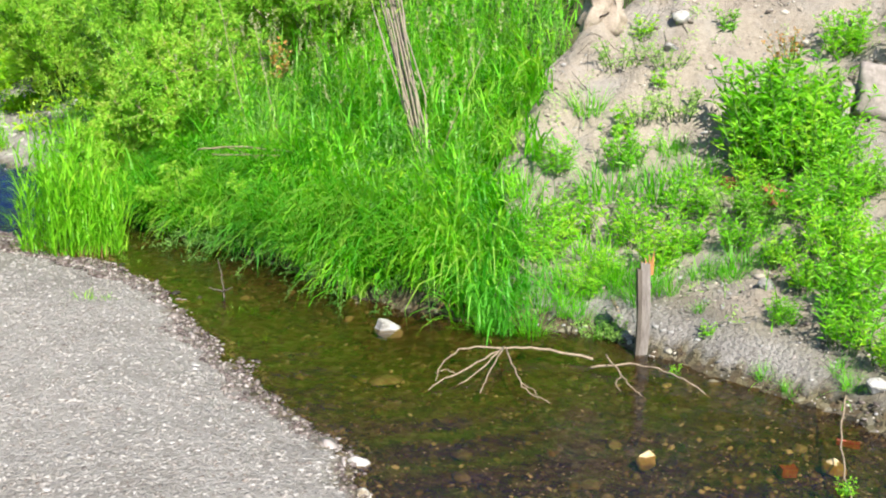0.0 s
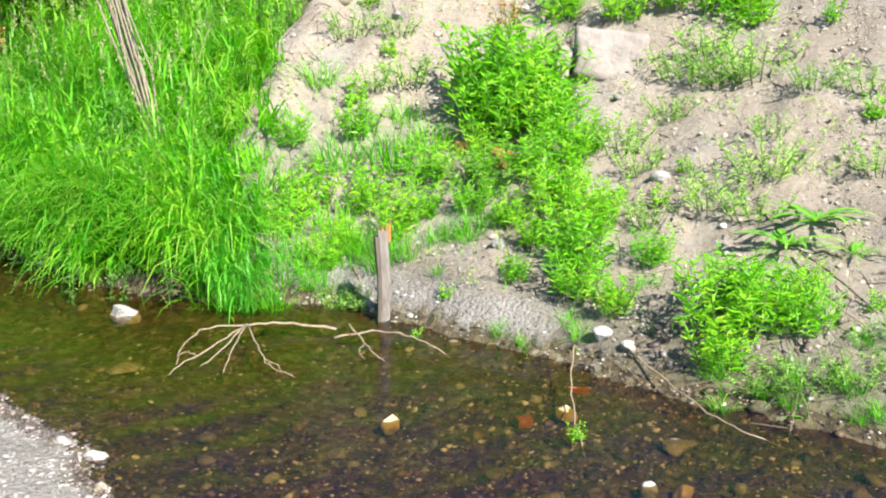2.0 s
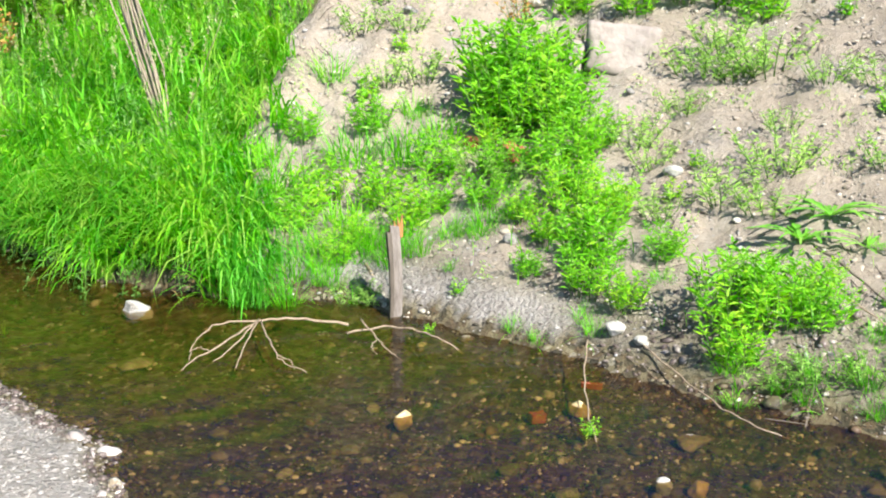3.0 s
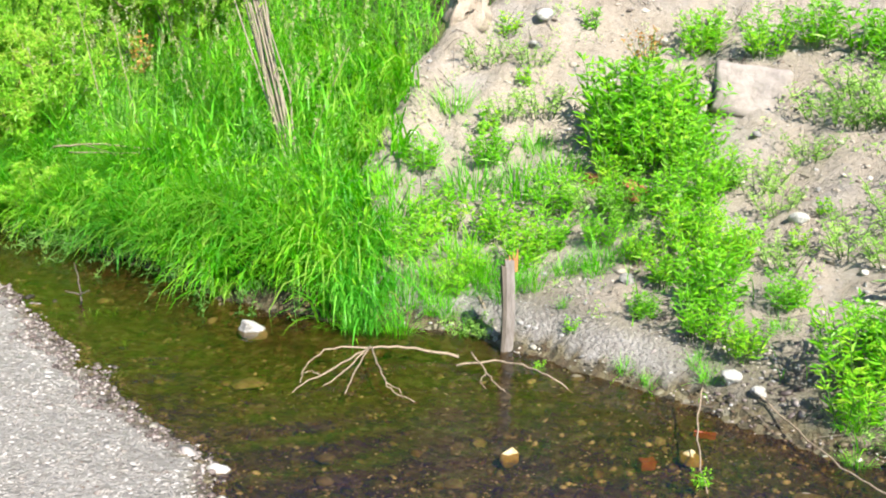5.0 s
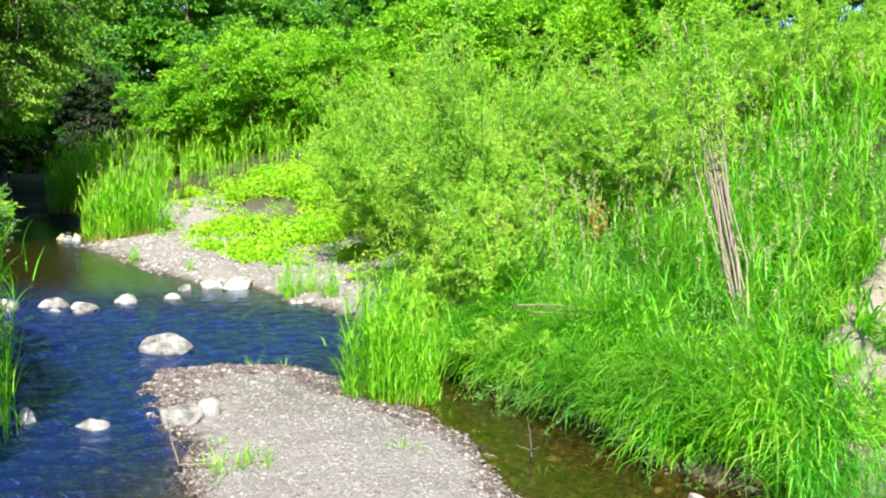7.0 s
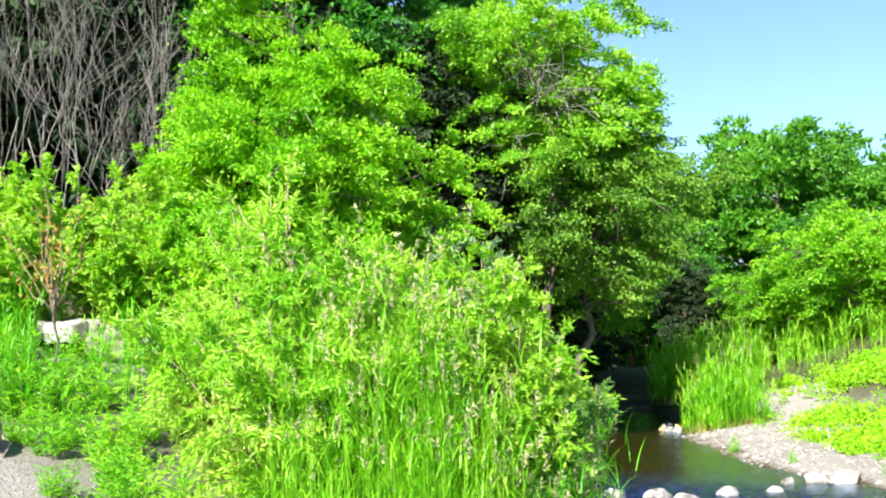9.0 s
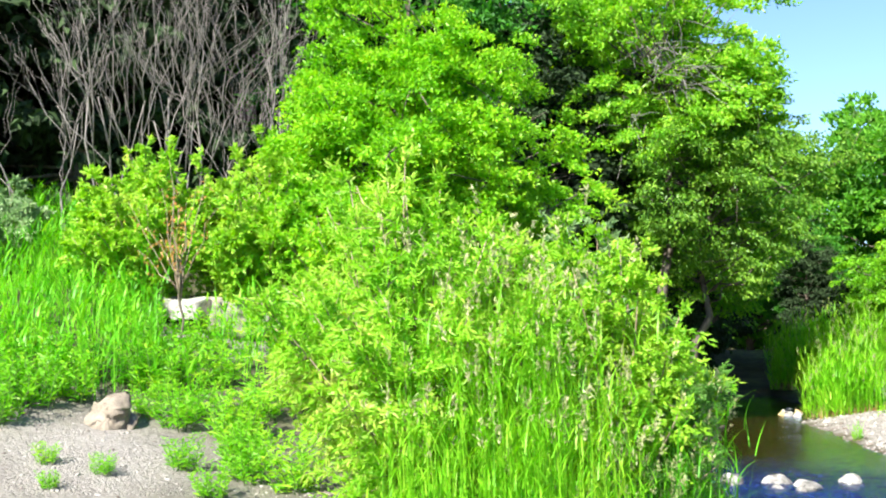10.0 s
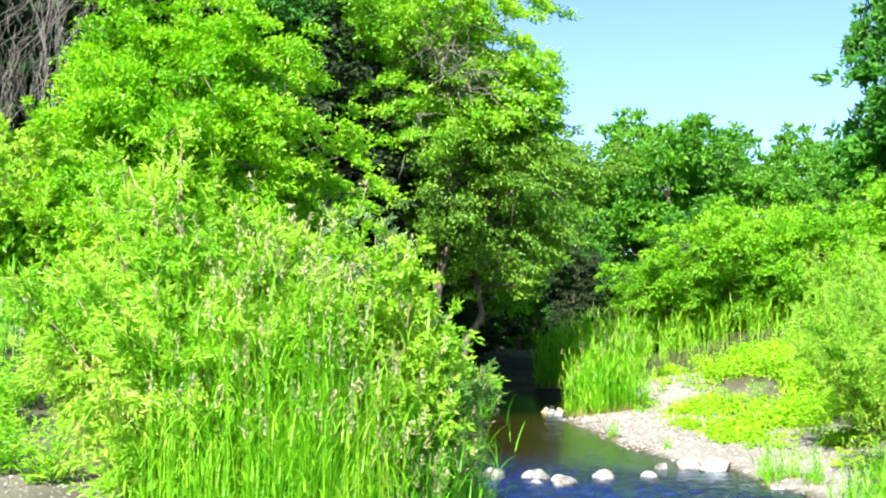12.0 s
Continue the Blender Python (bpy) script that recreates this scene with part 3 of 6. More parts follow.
# ---- plants ----
def tree(name, at, tall, spread, foot, leaf, clumps, per, mat, seed, label, bark=None, trunk=0.16, clump=0.55, droop=0.2, shape=1.0, bare=0, dry_at=None, category="tree", lean=(0.0, 0.0), group=""):
    """A tapered trunk with limbs, and a crown of many leaves in uneven clumps. foot: height at which the crown begins."""
    rng = np.random.default_rng(seed)
    bark = bark or BARK
    ob = thing(name, at, label, category, group)
    wood, crown = Shape(), Shape()
    top = np.array([lean[0], lean[1], tall * 0.82])
    spine = bent((0, 0, -0.15), top, 9, 0.02, rng)
    tube(wood, spine, np.linspace(trunk, trunk * 0.18, 9), 8)
    mid, half = (tall + foot) / 2, (tall - foot) / 2
    d = unit(rng.normal(0, 1, (clumps, 3)))
    r = rng.uniform(0.45, 1.0, clumps) ** 0.6
    lobes = 1 + 0.22 * np.sin(3 * np.arctan2(d[:, 1], d[:, 0]) + seed) + 0.18 * np.sin(5 * d[:, 2] + 2 * seed)
    c = d * (r * lobes)[:, None] * np.array([spread, spread, half])
    taper = 1 - (shape - 1) * 0.5 * (c[:, 2] / half)
    c[:, :2] *= np.clip(taper, 0.25, 2)[:, None]
    c[:, 2] += mid
    c[:, :2] += np.array(lean) * (c[:, 2:3] / tall)
    if dry_at is not None:
        c = c[np.argsort(np.linalg.norm(c - np.array(dry_at), axis=1))]
    for i in range(clumps):
        h = np.clip((c[i, 2] - 0.35 * np.hypot(*c[i, :2])) / (tall * 0.82), 0.12, 0.95)
        j = h * 8
        a = spine[int(j)] + (spine[min(int(j) + 1, 8)] - spine[int(j)]) * (j - int(j))
        rad = trunk * (0.34 - 0.2 * h) * rng.uniform(0.6, 1)
        tube(wood, bent(a, c[i], 5, 0.05, rng), np.linspace(rad, 0.012, 5), 5)
        if i % 3 == 0:
            for _ in range(2):
                tube(wood, bent(c[i], c[i] + rng.normal(0, clump, 3), 3, 0.05, rng), [0.014, 0.009, 0.004], 4)
    live = c[bare:]
    k = len(live)
    sub = rng.normal(0, 0.62, (k, 9, 3)) * clump * np.array([1, 1, 0.85])
    mids = (live[:, None] + sub).reshape(-1, 3)
    n = per // 9
    off = rng.normal(0, 0.27, (len(mids), n, 3)) * clump * np.array([1, 1, 0.42])
    away = unit(mids - np.array([0, 0, mid - half * 0.3]))
    off[..., 2] -= 0.35 * (off * away[:, None] * np.array([1, 1, 0])).sum(-1)
    p = (mids[:, None] + off).reshape(-1, 3)
    out = unit(p - np.array([0, 0, mid - half * 0.3]))
    ax = 0.6 * out + rng.normal(0, 0.6, p.shape) + np.array([0, 0, -droop])
    leaves(crown, p, ax, rng.uniform(0.7, 1.25, len(p)) * leaf, rng.uniform(0.4, 0.6, len(p)) * leaf, rng)
    if bare:
        dry = Shape()
        for i in range(bare):
            for _ in range(16):
                a = c[i] + rng.normal(0, 0.2, 3)
                e = a + unit(c[i] - np.array([0, 0, mid])) * 0.5 + rng.normal(0, 0.45, 3)
                tube(dry, bent(a, e, 4, 0.03, rng), [0.011, 0.009, 0.006, 0.003], 4)
        part("dead_spray", dry, DEADWOOD, ob, "bare grey dead twigs", True, "stuff")
    part("trunk", wood, bark, ob, "", True)
    part("crown", crown, mat, ob, "", False, "stuff")
    return ob


def bush(name, at, tall, spread, stems, leaf, per, mat, seed, label, bark=None, slim=0.22, low=0.15, fan=0.8, category="bush", fluff=0.16, sag=0.35, group=""):
    """Many stems fanning out of one foot, with narrow leaves along them and on their side twigs."""
    rng = np.random.default_rng(seed)
    ob = thing(name, at, label, category, group)
    wood, green = Shape(), Shape()
    az = rng.uniform(0, 6.28, stems)
    reach = spread * np.sqrt(rng.uniform(0.02, 1, stems))
    top = tall * (1 - 0.45 * (reach / spread) ** 2) * rng.uniform(0.6, 1.15, stems)
    u = np.linspace(0, 1, 8)
    for i in range(stems):
        d = np.array([np.cos(az[i]), np.sin(az[i]), 0])
        path = d * (reach[i] * (fan * u + (1 - fan) * u ** 2))[:, None] + np.array([0, 0, 1]) * (top[i] * (u - 0.12 * sag * u ** 3))[:, None]
        path += rng.normal(0, 0.02, (8, 3)) * tall * 0.3 * u[:, None] + rng.normal(0, 0.05, 3) * (1 - u)[:, None] * spread
        path[0, 2] = -0.1
        tube(wood, path, np.linspace(0.018, 0.004, 8) * (tall / 3) ** 0.7, 5)
        twigs = max(4, per // 26)
        s = rng.uniform(low, 1, twigs) ** 0.8
        foot = np.stack([np.interp(s, u, path[:, j]) for j in range(3)], -1)
        td = unit(rng.normal(0, 1, (twigs, 3)) + d * 0.5 + np.array([0, 0, 0.8]))
        tl = rng.uniform(0.5, 1.3, twigs) * fluff * tall * (1.15 - 0.6 * s)
        for j in range(0, twigs, 4):
            tube(wood, [foot[j], foot[j] + td[j] * tl[j] * 0.5, foot[j] + td[j] * tl[j] - np.array([0, 0, 0.05 * tl[j]])], [0.005, 0.004, 0.002], 3)
        m = 26
        w = rng.uniform(0.1, 1.05, (twigs, m))
        p = foot[:, None] + td[:, None] * (tl[:, None] * w)[..., None] - np.array([0, 0, 1]) * (sag * 0.4 * tl[:, None] * w ** 2)[..., None] + rng.normal(0, 0.012, (twigs, m, 3))
        ax = td[:, None] + rng.normal(0, 0.65, (twigs, m, 3)) + np.array([0, 0, -0.15])
        p, ax = p.reshape(-1, 3), ax.reshape(-1, 3)
        leaves(green, p, ax, rng.uniform(0.65, 1.25, len(p)) * leaf, rng.uniform(0.8, 1.2, len(p)) * leaf * slim, rng)
    part("framework", wood, bark or STEM, ob, "", True, "stuff")
    part("foliage", green, mat, ob, "", False, "stuff")
    return ob


def forb(name, tall, spread, stems, leaf, per, mat, seed, slim=0.3):
    """A leafy weed: upright stems with leaves set round them."""
    rng = np.random.default_rng(seed)
    ob = thing(name, (0, 0, 0), "", "weed")
    wood, green = Shape(), Shape()
    for i in range(stems):
        a, r = rng.uniform(0, 6.28), spread * math.sqrt(rng.uniform(0, 1))
        foot = np.array([np.cos(a), np.sin(a), 0]) * r * 0.45
        tip = np.array([np.cos(a), np.sin(a), 0]) * r + np.array([0, 0, tall * rng.uniform(0.6, 1.05)])
        path = bent(foot - np.array([0, 0, 0.04]), tip, 5, 0.03, rng)
        path[:, 2] += 0.18 * tall * np.sin(np.linspace(0, np.pi, 5)) * rng.uniform(0, 1)
        tube(wood, path, np.linspace(0.0045, 0.0015, 5), 3)
        s = rng.uniform(0.08, 1, per)
        p = np.stack([np.interp(s, np.linspace(0, 1, 5), path[:, j]) for j in range(3)], -1)
        az = rng.uniform(0, 6.28, per)
        ax = np.stack([np.cos(az), np.sin(az), rng.uniform(0.0, 1.0, per)], -1)
        leaves(green, p, ax, leaf * rng.uniform(0.6, 1.2, per) * (1.25 - 0.7 * s), leaf * slim * rng.uniform(0.8, 1.2, per), rng)
    part("framework", wood, STEM, ob, "", True, "stuff")
    part("foliage", green, mat, ob, "", False, "stuff")
    return ob


def tussock(name, n, tall, spread, wide, mat, seed, lean=0.3, droop=0.9, heads=0, head_mat=None, foot_mat=None):
    """A tuft of grass or reed of one root."""
    rng = np.random.default_rng(seed)
    ob = thing(name, (0, 0, 0), "", "grass tuft")
    a, r = rng.uniform(0, 6.28, n), spread * np.sqrt(rng.uniform(0, 1, n))
    base = np.stack([r * np.cos(a), r * np.sin(a), np.full(n, -0.04)], -1)
    sh = Shape()
    head = a + rng.normal(0, 0.9, n)
    blades(sh, base, head, rng.uniform(0.55, 1.05, n) * tall, rng.uniform(0.7, 1.3, n) * wide, np.abs(rng.normal(0, lean, n)), np.abs(rng.normal(droop, droop * 0.45, n)), 5)
    part("tuft", sh, mat, ob, "", False, "stuff")
    if heads:
        st, hd = Shape(), Shape()
        a, r = rng.uniform(0, 6.28, heads), spread * np.sqrt(rng.uniform(0, 1, heads))
        base = np.stack([r * np.cos(a), r * np.sin(a), np.full(heads, -0.04)], -1)
        pts = blades(st, base, a, tall * rng.uniform(0.9, 1.2, heads), np.full(heads, wide * 0.45), np.abs(rng.normal(0, 0.1, heads)), np.abs(rng.normal(0.12, 0.08, heads)), 4)
        seed_heads(hd, pts[-2] + 0.3 * (pts[-1] - pts[-2]), unit(pts[-1] - pts[-2]), 0.12, rng)
        part("stalk_stand", st, mat, ob, "", False, "stuff")
        part("seed_plume", hd, head_mat or SEED, ob, "", False, "stuff")
    if foot_mat:
        ft = Shape()
        k = n // 5
        a, r = rng.uniform(0, 6.28, k), spread * np.sqrt(rng.uniform(0, 1, k))
        blades(ft, np.stack([r * np.cos(a), r * np.sin(a), np.full(k, -0.03)], -1), a, rng.uniform(0.12, 0.28, k) * tall, np.full(k, wide * 0.8), np.abs(rng.normal(0, 0.4, k)), np.abs(rng.normal(0.8, 0.4, k)), 4)
        part("dry_foot", ft, foot_mat, ob, "dry straw-coloured blades at the foot", False, "stuff")
    return ob


def leafy_stalks(shape, base, tall, rng, wide=0.012, each=6, leaf=0.3, tilt=0.08, low=0.08, high=0.95):
    """Stalks of reed or meadow grass, each with blades that leave it and arch over."""
    k = len(base)
    head = rng.uniform(0, 6.28, k)
    pts = blades(shape, base, head, tall, np.full(k, wide * 0.55), np.abs(rng.normal(0, tilt, k)), np.abs(rng.normal(0.15, 0.12, k)), 4)
    line = np.stack(pts, 1)
    s = rng.uniform(low, high, (k, each)) * 4
    i = np.clip(s.astype(int), 0, 3)
    r = np.arange(k)[:, None]
    p = (line[r, i] + (line[r, i + 1] - line[r, i]) * (s - i)[..., None]).reshape(-1, 3)
    n = len(p)
    size = (rng.uniform(0.6, 1.25, (k, each)) * leaf * (0.5 + 0.5 * np.minimum(tall, 1.5) / 1.5)[:, None]).ravel()
    blades(shape, p, rng.uniform(0, 6.28, n), size, rng.uniform(0.7, 1.3, n) * wide, rng.uniform(0.15, 0.75, n), np.abs(rng.normal(1.0, 0.5, n)), 4)
    return pts


def reed_clump(name, n, tall, spread, wide, leaf, mat, seed, heads=0.0, foot=True, tilt=0.07, each=6):
    """A stand of leafy stalks of one root, some with seed heads, dry at the foot."""
    rng = np.random.default_rng(seed)
    ob = thing(name, (0, 0, 0), "", "reed")
    a, r = rng.uniform(0, 6.28, n), spread * np.sqrt(rng.uniform(0, 1, n))
    base = np.stack([r * np.cos(a), r * np.sin(a), np.full(n, -0.04)], -1)
    sh = Shape()
    h = rng.uniform(0.45, 1.08, n) * tall * (1 - 0.25 * (r / spread) ** 2)
    pts = leafy_stalks(sh, base, h, rng, wide, each, leaf, tilt)
    part("foliage", sh, mat, ob, "", False, "stuff")
    if heads:
        pick = rng.uniform(0, 1, n) < heads
        hd = Shape()
        seed_heads(hd, pts[-1][pick] - 0.02 * unit(pts[-1] - pts[-2])[pick], unit(pts[-1] - pts[-2])[pick], 0.14, rng, 16)
        part("seed_plume", hd, SEED, ob, "", False, "stuff")
    if foot:
        ft = Shape()
        k = n
        a, r = rng.uniform(0, 6.28, k), spread * np.sqrt(rng.uniform(0, 1, k))
        blades(ft, np.stack([r * np.cos(a), r * np.sin(a), np.full(k, -0.03)], -1), a, rng.uniform(0.08, 0.22, k) * tall, np.full(k, wide * 0.8), np.abs(rng.normal(0, 0.4, k)), np.abs(rng.normal(0.8, 0.4, k)), 4)
        part("dry_foot", ft, STRAW, ob, "dry straw-coloured blades at the foot", False, "stuff")
    return ob


def plant(proto, x, y, label, scale=1.0, turn=0.0, z=None, group="", name=None, first=False):
    """A copy of a plant, set on the ground."""
    zz = float(height(x, y)) if z is None else z
    m = pose(x, y, zz, 0, 0, turn) @ Matrix.Diagonal((scale, scale, scale, 1))
    if proto.get("used"):
        ob = copy_thing(proto, m)
    else:
        ob = proto
        ob.matrix_basis = m
        ob["used"] = 1
    return tagged(ob, label, "", group)



# ---- ground, one sheet to the horizon, and the water ----
def spaced(stops):
    out = []
    for (a, step), (b, _) in zip(stops, stops[1:]):
        out += list(np.arange(a, b - 1e-6, step))
    return np.array(out + [stops[-1][0]])


gx = spaced([(-420, 40), (-100, 8), (-44, 2), (-20, 0.5), (-11, 0.14), (-0.5, 0.07), (6.5, 0.6), (12, 4), (60, 40), (420, 40)])
gy = spaced([(-420, 40), (-60, 6), (-12, 1), (2, 0.3), (4, 0.08), (12.5, 0.14), (20, 0.5), (40, 2), (90, 8), (130, 37), (500, 40)])
GX, GY = np.meshgrid(gx, gy)
GZ, D_FAR, D_LEFT, D_BAR = land(GX, GY)
GZ = GZ + mound_share(GX, GY) * ramp(D_FAR, 0.2, 0.6) * np.random.default_rng(8).normal(0, 0.017, GX.shape)
ni, nj = GX.shape
gi, gj = np.meshgrid(np.arange(ni - 1), np.arange(nj - 1), indexing="ij")
sheet = Shape()
sheet.put(np.stack([GX, GY, GZ], -1), np.stack([gi * nj + gj, gi * nj + gj + 1, (gi + 1) * nj + gj + 1, (gi + 1) * nj + gj], -1).reshape(-1, 4))
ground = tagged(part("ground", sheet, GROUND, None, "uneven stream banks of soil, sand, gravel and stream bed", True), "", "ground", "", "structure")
wob = 0.5 + 0.5 * wobble(GX, GY, 1.4, 17)
mound = mound_share(GX, GY) * (D_FAR > 0) * (1 - ramp(GY - 10.9 - 0.4 * (GX - 1.4), 0.3, 0.9))
shoal = ramp(-GX - 0.45 * (GY - 15), 3.2, 6.0) * (1 - ramp(GY, 24, 27)) * (D_FAR > 0) * (1 - ramp(D_FAR, 1.5 + 3 * wob, 4 + 3 * wob))
shoal = np.maximum(shoal, gravel_dome(GX, GY) * (D_FAR > 0))
path = (D_LEFT > 0) * np.exp(-((GX + 10.8 + 0.8 * wobble(GX, GY, 1.5, 21)) / 2.0) ** 2 - ((GY - 4.0) / 1.9) ** 2) * 1.1
path = np.maximum(path, (D_LEFT > 0) * ramp(1.2 - np.hypot(GX + 14.6, GY - 7.6), 0, 0.6))
strand = (D_FAR > 0) * (1 - ramp(D_FAR, 0.25, 0.55)) * mound
# dark wet soil; shade of the overhanging bank is put into this tone too
muddy = (1 - ramp(D_FAR + 0.15 * wob, 0.35, 0.8)) * ramp(GX, 2.1, 2.7)
strand, mound = strand * (1 - muddy), mound * (1 - 0.55 * muddy)
bed = (np.maximum(np.maximum(D_FAR, D_LEFT), D_BAR) < 0.10)
soil = np.stack([np.clip((D_BAR > 0) * (1 - 0.3 * ramp(GY + 0.25 * wobble(GX, GY, 0.4, 6), 8.3, 9.5)) + shoal + path + strand, 0, 1), np.clip(mound * (1 - strand) * (1 - bed), 0, 1), bed * 1.0, np.ones_like(GX)], -1)
col = ground.data.color_attributes.new("soil", "FLOAT_COLOR", "POINT")
col.data.foreach_set("color", soil.ravel())

wx = spaced([(-90, 10), (-30, 0.5), (-12.5, 0.07), (4.6, 0.5), (30, 10), (60, 10)])
wy = spaced([(-40, 5), (0, 0.4), (3.6, 0.07), (17, 0.14), (27, 1.0), (50, 8), (90, 8)])
WX, WY = np.meshgrid(wx, wy)
rng = np.random.default_rng(4)
WZ, waves = np.zeros_like(WX), 34
for i in range(waves):
    turn, length = rng.normal(2.3, 0.75), rng.uniform(0.17, 0.5)
    k = 6.283 / length
    WZ += math.sqrt(2.0 / waves) / k * np.sin(k * (WX * math.cos(turn) + WY * math.sin(turn)) + rng.uniform(0, 6.28) + 0.8 * wobble(WX, WY, 1.3, i))
WZ *= (0.03 + 0.03 * ramp(-WY, -6.6, -5.4) + 0.17 * ramp(-WX, 3.4, 5.0) * (1 - 0.85 * ramp(WY, 14.4, 16.2))) * ramp(WX, -28, -20)
wa, wb = WX.shape
wi, wj = np.meshgrid(np.arange(wa - 1), np.arange(wb - 1), indexing="ij")
pool = Shape()
pool.put(np.stack([WX, WY, WZ], -1), np.stack([wi * wb + wj, wi * wb + wj + 1, (wi + 1) * wb + wj + 1, (wi + 1) * wb + wj], -1).reshape(-1, 4))
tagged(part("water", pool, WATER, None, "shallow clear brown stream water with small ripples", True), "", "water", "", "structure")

# ---- gravel, bed stones, clods: uncounted ----
rng = np.random.default_rng(11)
x, y, z, _, _ = scatter(rng, 74000, -6.4, 0, 4.6, 11.4, lambda x, y, z, f, l, b: (b > -0.12) * (0.45 + 0.35 * (y < 8)))
size = rng.lognormal(-4.62, 0.42, len(x)) * (1 + 0.35 * ramp(y, 7.5, 9.5))
wet = z < 0.035 + 0.03 * wobble(x, y, 0.5, 3) + 0.05 * ramp(y + 0.25 * wobble(x, y, 0.4, 6), 8.3, 9.5)
many_stones("gravel", x[~wet], y[~wet], z[~wet] - 0.12 * size[~wet], size[~wet], PEBBLE, rng, "grey and buff river pebbles covering the gravel bar", "gravel", 0.36)
many_stones("wet_gravel", x[wet], y[wet], z[wet] + 0.004, size[wet] * 1.25, WET_PEBBLE, rng, "dark wet pebbles round the gravel bar", "gravel")
x, y, z, _, _ = scatter(rng, 42000, -7.5, 4.5, 4.0, 12.5, lambda x, y, z, f, l, b: (np.maximum(np.maximum(f, l), b) < 0.1) * 0.45 * ramp(x, -5.6, -3.6))
many_stones("bed_stones", x, y, z, rng.lognormal(-4.35, 0.6, len(x)), BED_STONE, rng, "brown and olive cobbles on the stream bed", "stones")
x, y, z, f, _ = scatter(rng, 44000, 0.4, 7, 4.2, 12.5, lambda x, y, z, f, l, b: (f > 0.3) * mound_share(x, y) * (0.25 + 0.5 * (wobble(x, y, 0.6, 31) > 0.0)))
many_stones("soil_clods", x, y, z, rng.lognormal(-4.95, 0.6, len(x)), CLOD, rng, "crumbled dry soil clods and small stones on the bare heap", "soil")
x, y, z, f, _ = scatter(rng, 30000, 0.4, 6.5, 4.2, 12.0, lambda x, y, z, f, l, b: (f > 0.3) * mound_share(x, y) * (0.12 + 0.3 * (wobble(x, y, 0.9, 33) > -0.1)))
many_stones("heap_gravel", x, y, z, rng.lognormal(-4.95, 0.5, len(x)), PALE_PEBBLE, rng, "grey and white pebbles weathered out of the bare heap", "gravel")
x, y, z, f, _ = scatter(rng, 9000, 0.4, 4.5, 4.2, 8.5, lambda x, y, z, f, l, b: (f > -0.03) * (f < 0.62) * mound_share(x, y) * (0.35 - 0.25 * ramp(x, 2.1, 2.7)))
many_stones("strand_gravel", x, y, z, rng.lognormal(-4.7, 0.45, len(x)), PALE_PEBBLE, rng, "pale wet gravel along the foot of the bank", "gravel")
x, y, z, f, _ = scatter(rng, 12000, -16, -5, 14.5, 28, lambda x, y, z, f, l, b: (f > -0.1) * np.maximum((f < 2.6) * 0.8, gravel_dome(x, y)) * (x < -5.6))
many_stones("shoal_gravel", x, y, z, rng.lognormal(-3.6, 0.45, len(x)), PEBBLE, rng, "grey gravel on the upstream shoal", "gravel")
x, y, z, _, _ = scatter(rng, 5000, -13, -8.4, 2.4, 6.0, lambda x, y, z, f, l, b: (l > 0.5) * 0.5)
many_stones("path_gravel", x, y, z, rng.lognormal(-4.6, 0.5, len(x)), PEBBLE, rng, "grey gravel of the bare patch on the near bank", "gravel")

x, y, z, _, _ = scatter(rng, 34000, -0.6, 4.2, 4.0, 7.2, lambda x, y, z, f, l, b: (np.maximum(np.maximum(f, l), b) < 0.06) * (0.12 + 0.5 * ramp(-y + 0.3 * x, -6.0, -4.8)))
many_stones("bed_gravel", x, y, z, rng.lognormal(-4.75, 0.5, len(x)), BED_GRAVEL, rng, "small brown, rusty and pale pebbles on the stream bed", "gravel")

# ---- single stones ----
stone("yellow_stone", 1.08, 5.52, (0.12, 0.1, 0.11), OCHRE_ROCK, 2, "pale yellow stone in shallow water", z=-0.055, rough=0.04)
stone("ochre_stone", 2.05, 5.44, (0.14, 0.11, 0.10), OCHRE_ROCK, 3, "flat ochre stone in shallow water", z=-0.05)
stone("flat_stone", 2.49, 4.92, (0.2, 0.13, 0.08), BROWN_ROCK, 4, "flat mossy ochre stone in shallow water", z=-0.055)
stone("white_stone", 2.15, 4.5, (0.1, 0.08, 0.12), WHITE_ROCK, 5, "small white stone at the water's surface")
stone("white_stone", 2.31, 4.46, (0.11, 0.085, 0.11), OCHRE_ROCK, 6, "small cream stone at the water's surface")
stone("sunken_stone", -0.4, 6.8, (0.26, 0.18, 0.07), BED_STONE, 7, "brown stone under the water")
stone("pale_stone", 2.53, 6.14, (0.15, 0.12, 0.1), WHITE_ROCK, 8, "smooth pale stone at the water's edge")
stone("pale_stone", 2.61, 5.93, (0.1, 0.09, 0.08), WHITE_ROCK, 9, "small smooth pale stone at the water's edge")
stone("bank_stone", 3.38, 7.3, (0.15, 0.12, 0.1), WHITE_ROCK, 10, "white stone lying on the bare heap")
stone("bank_stone", 2.2, 10.55, (0.22, 0.14, 0.12), WHITE_ROCK, 12, "white stone high on the bare heap")
stone("bank_stone", 2.05, 10.3, (0.16, 0.14, 0.1), ROCK, 13, "grey stone high on the bare heap")
stone("bank_stone", 2.2, 7.35, (0.13, 0.1, 0.09), ROCK, 14, "pale stone beside the strand")
stone("bar_stone", -0.45, 5.42, (0.16, 0.1, 0.07), PEBBLE, 15, "grey flat stone at the edge of the gravel bar")
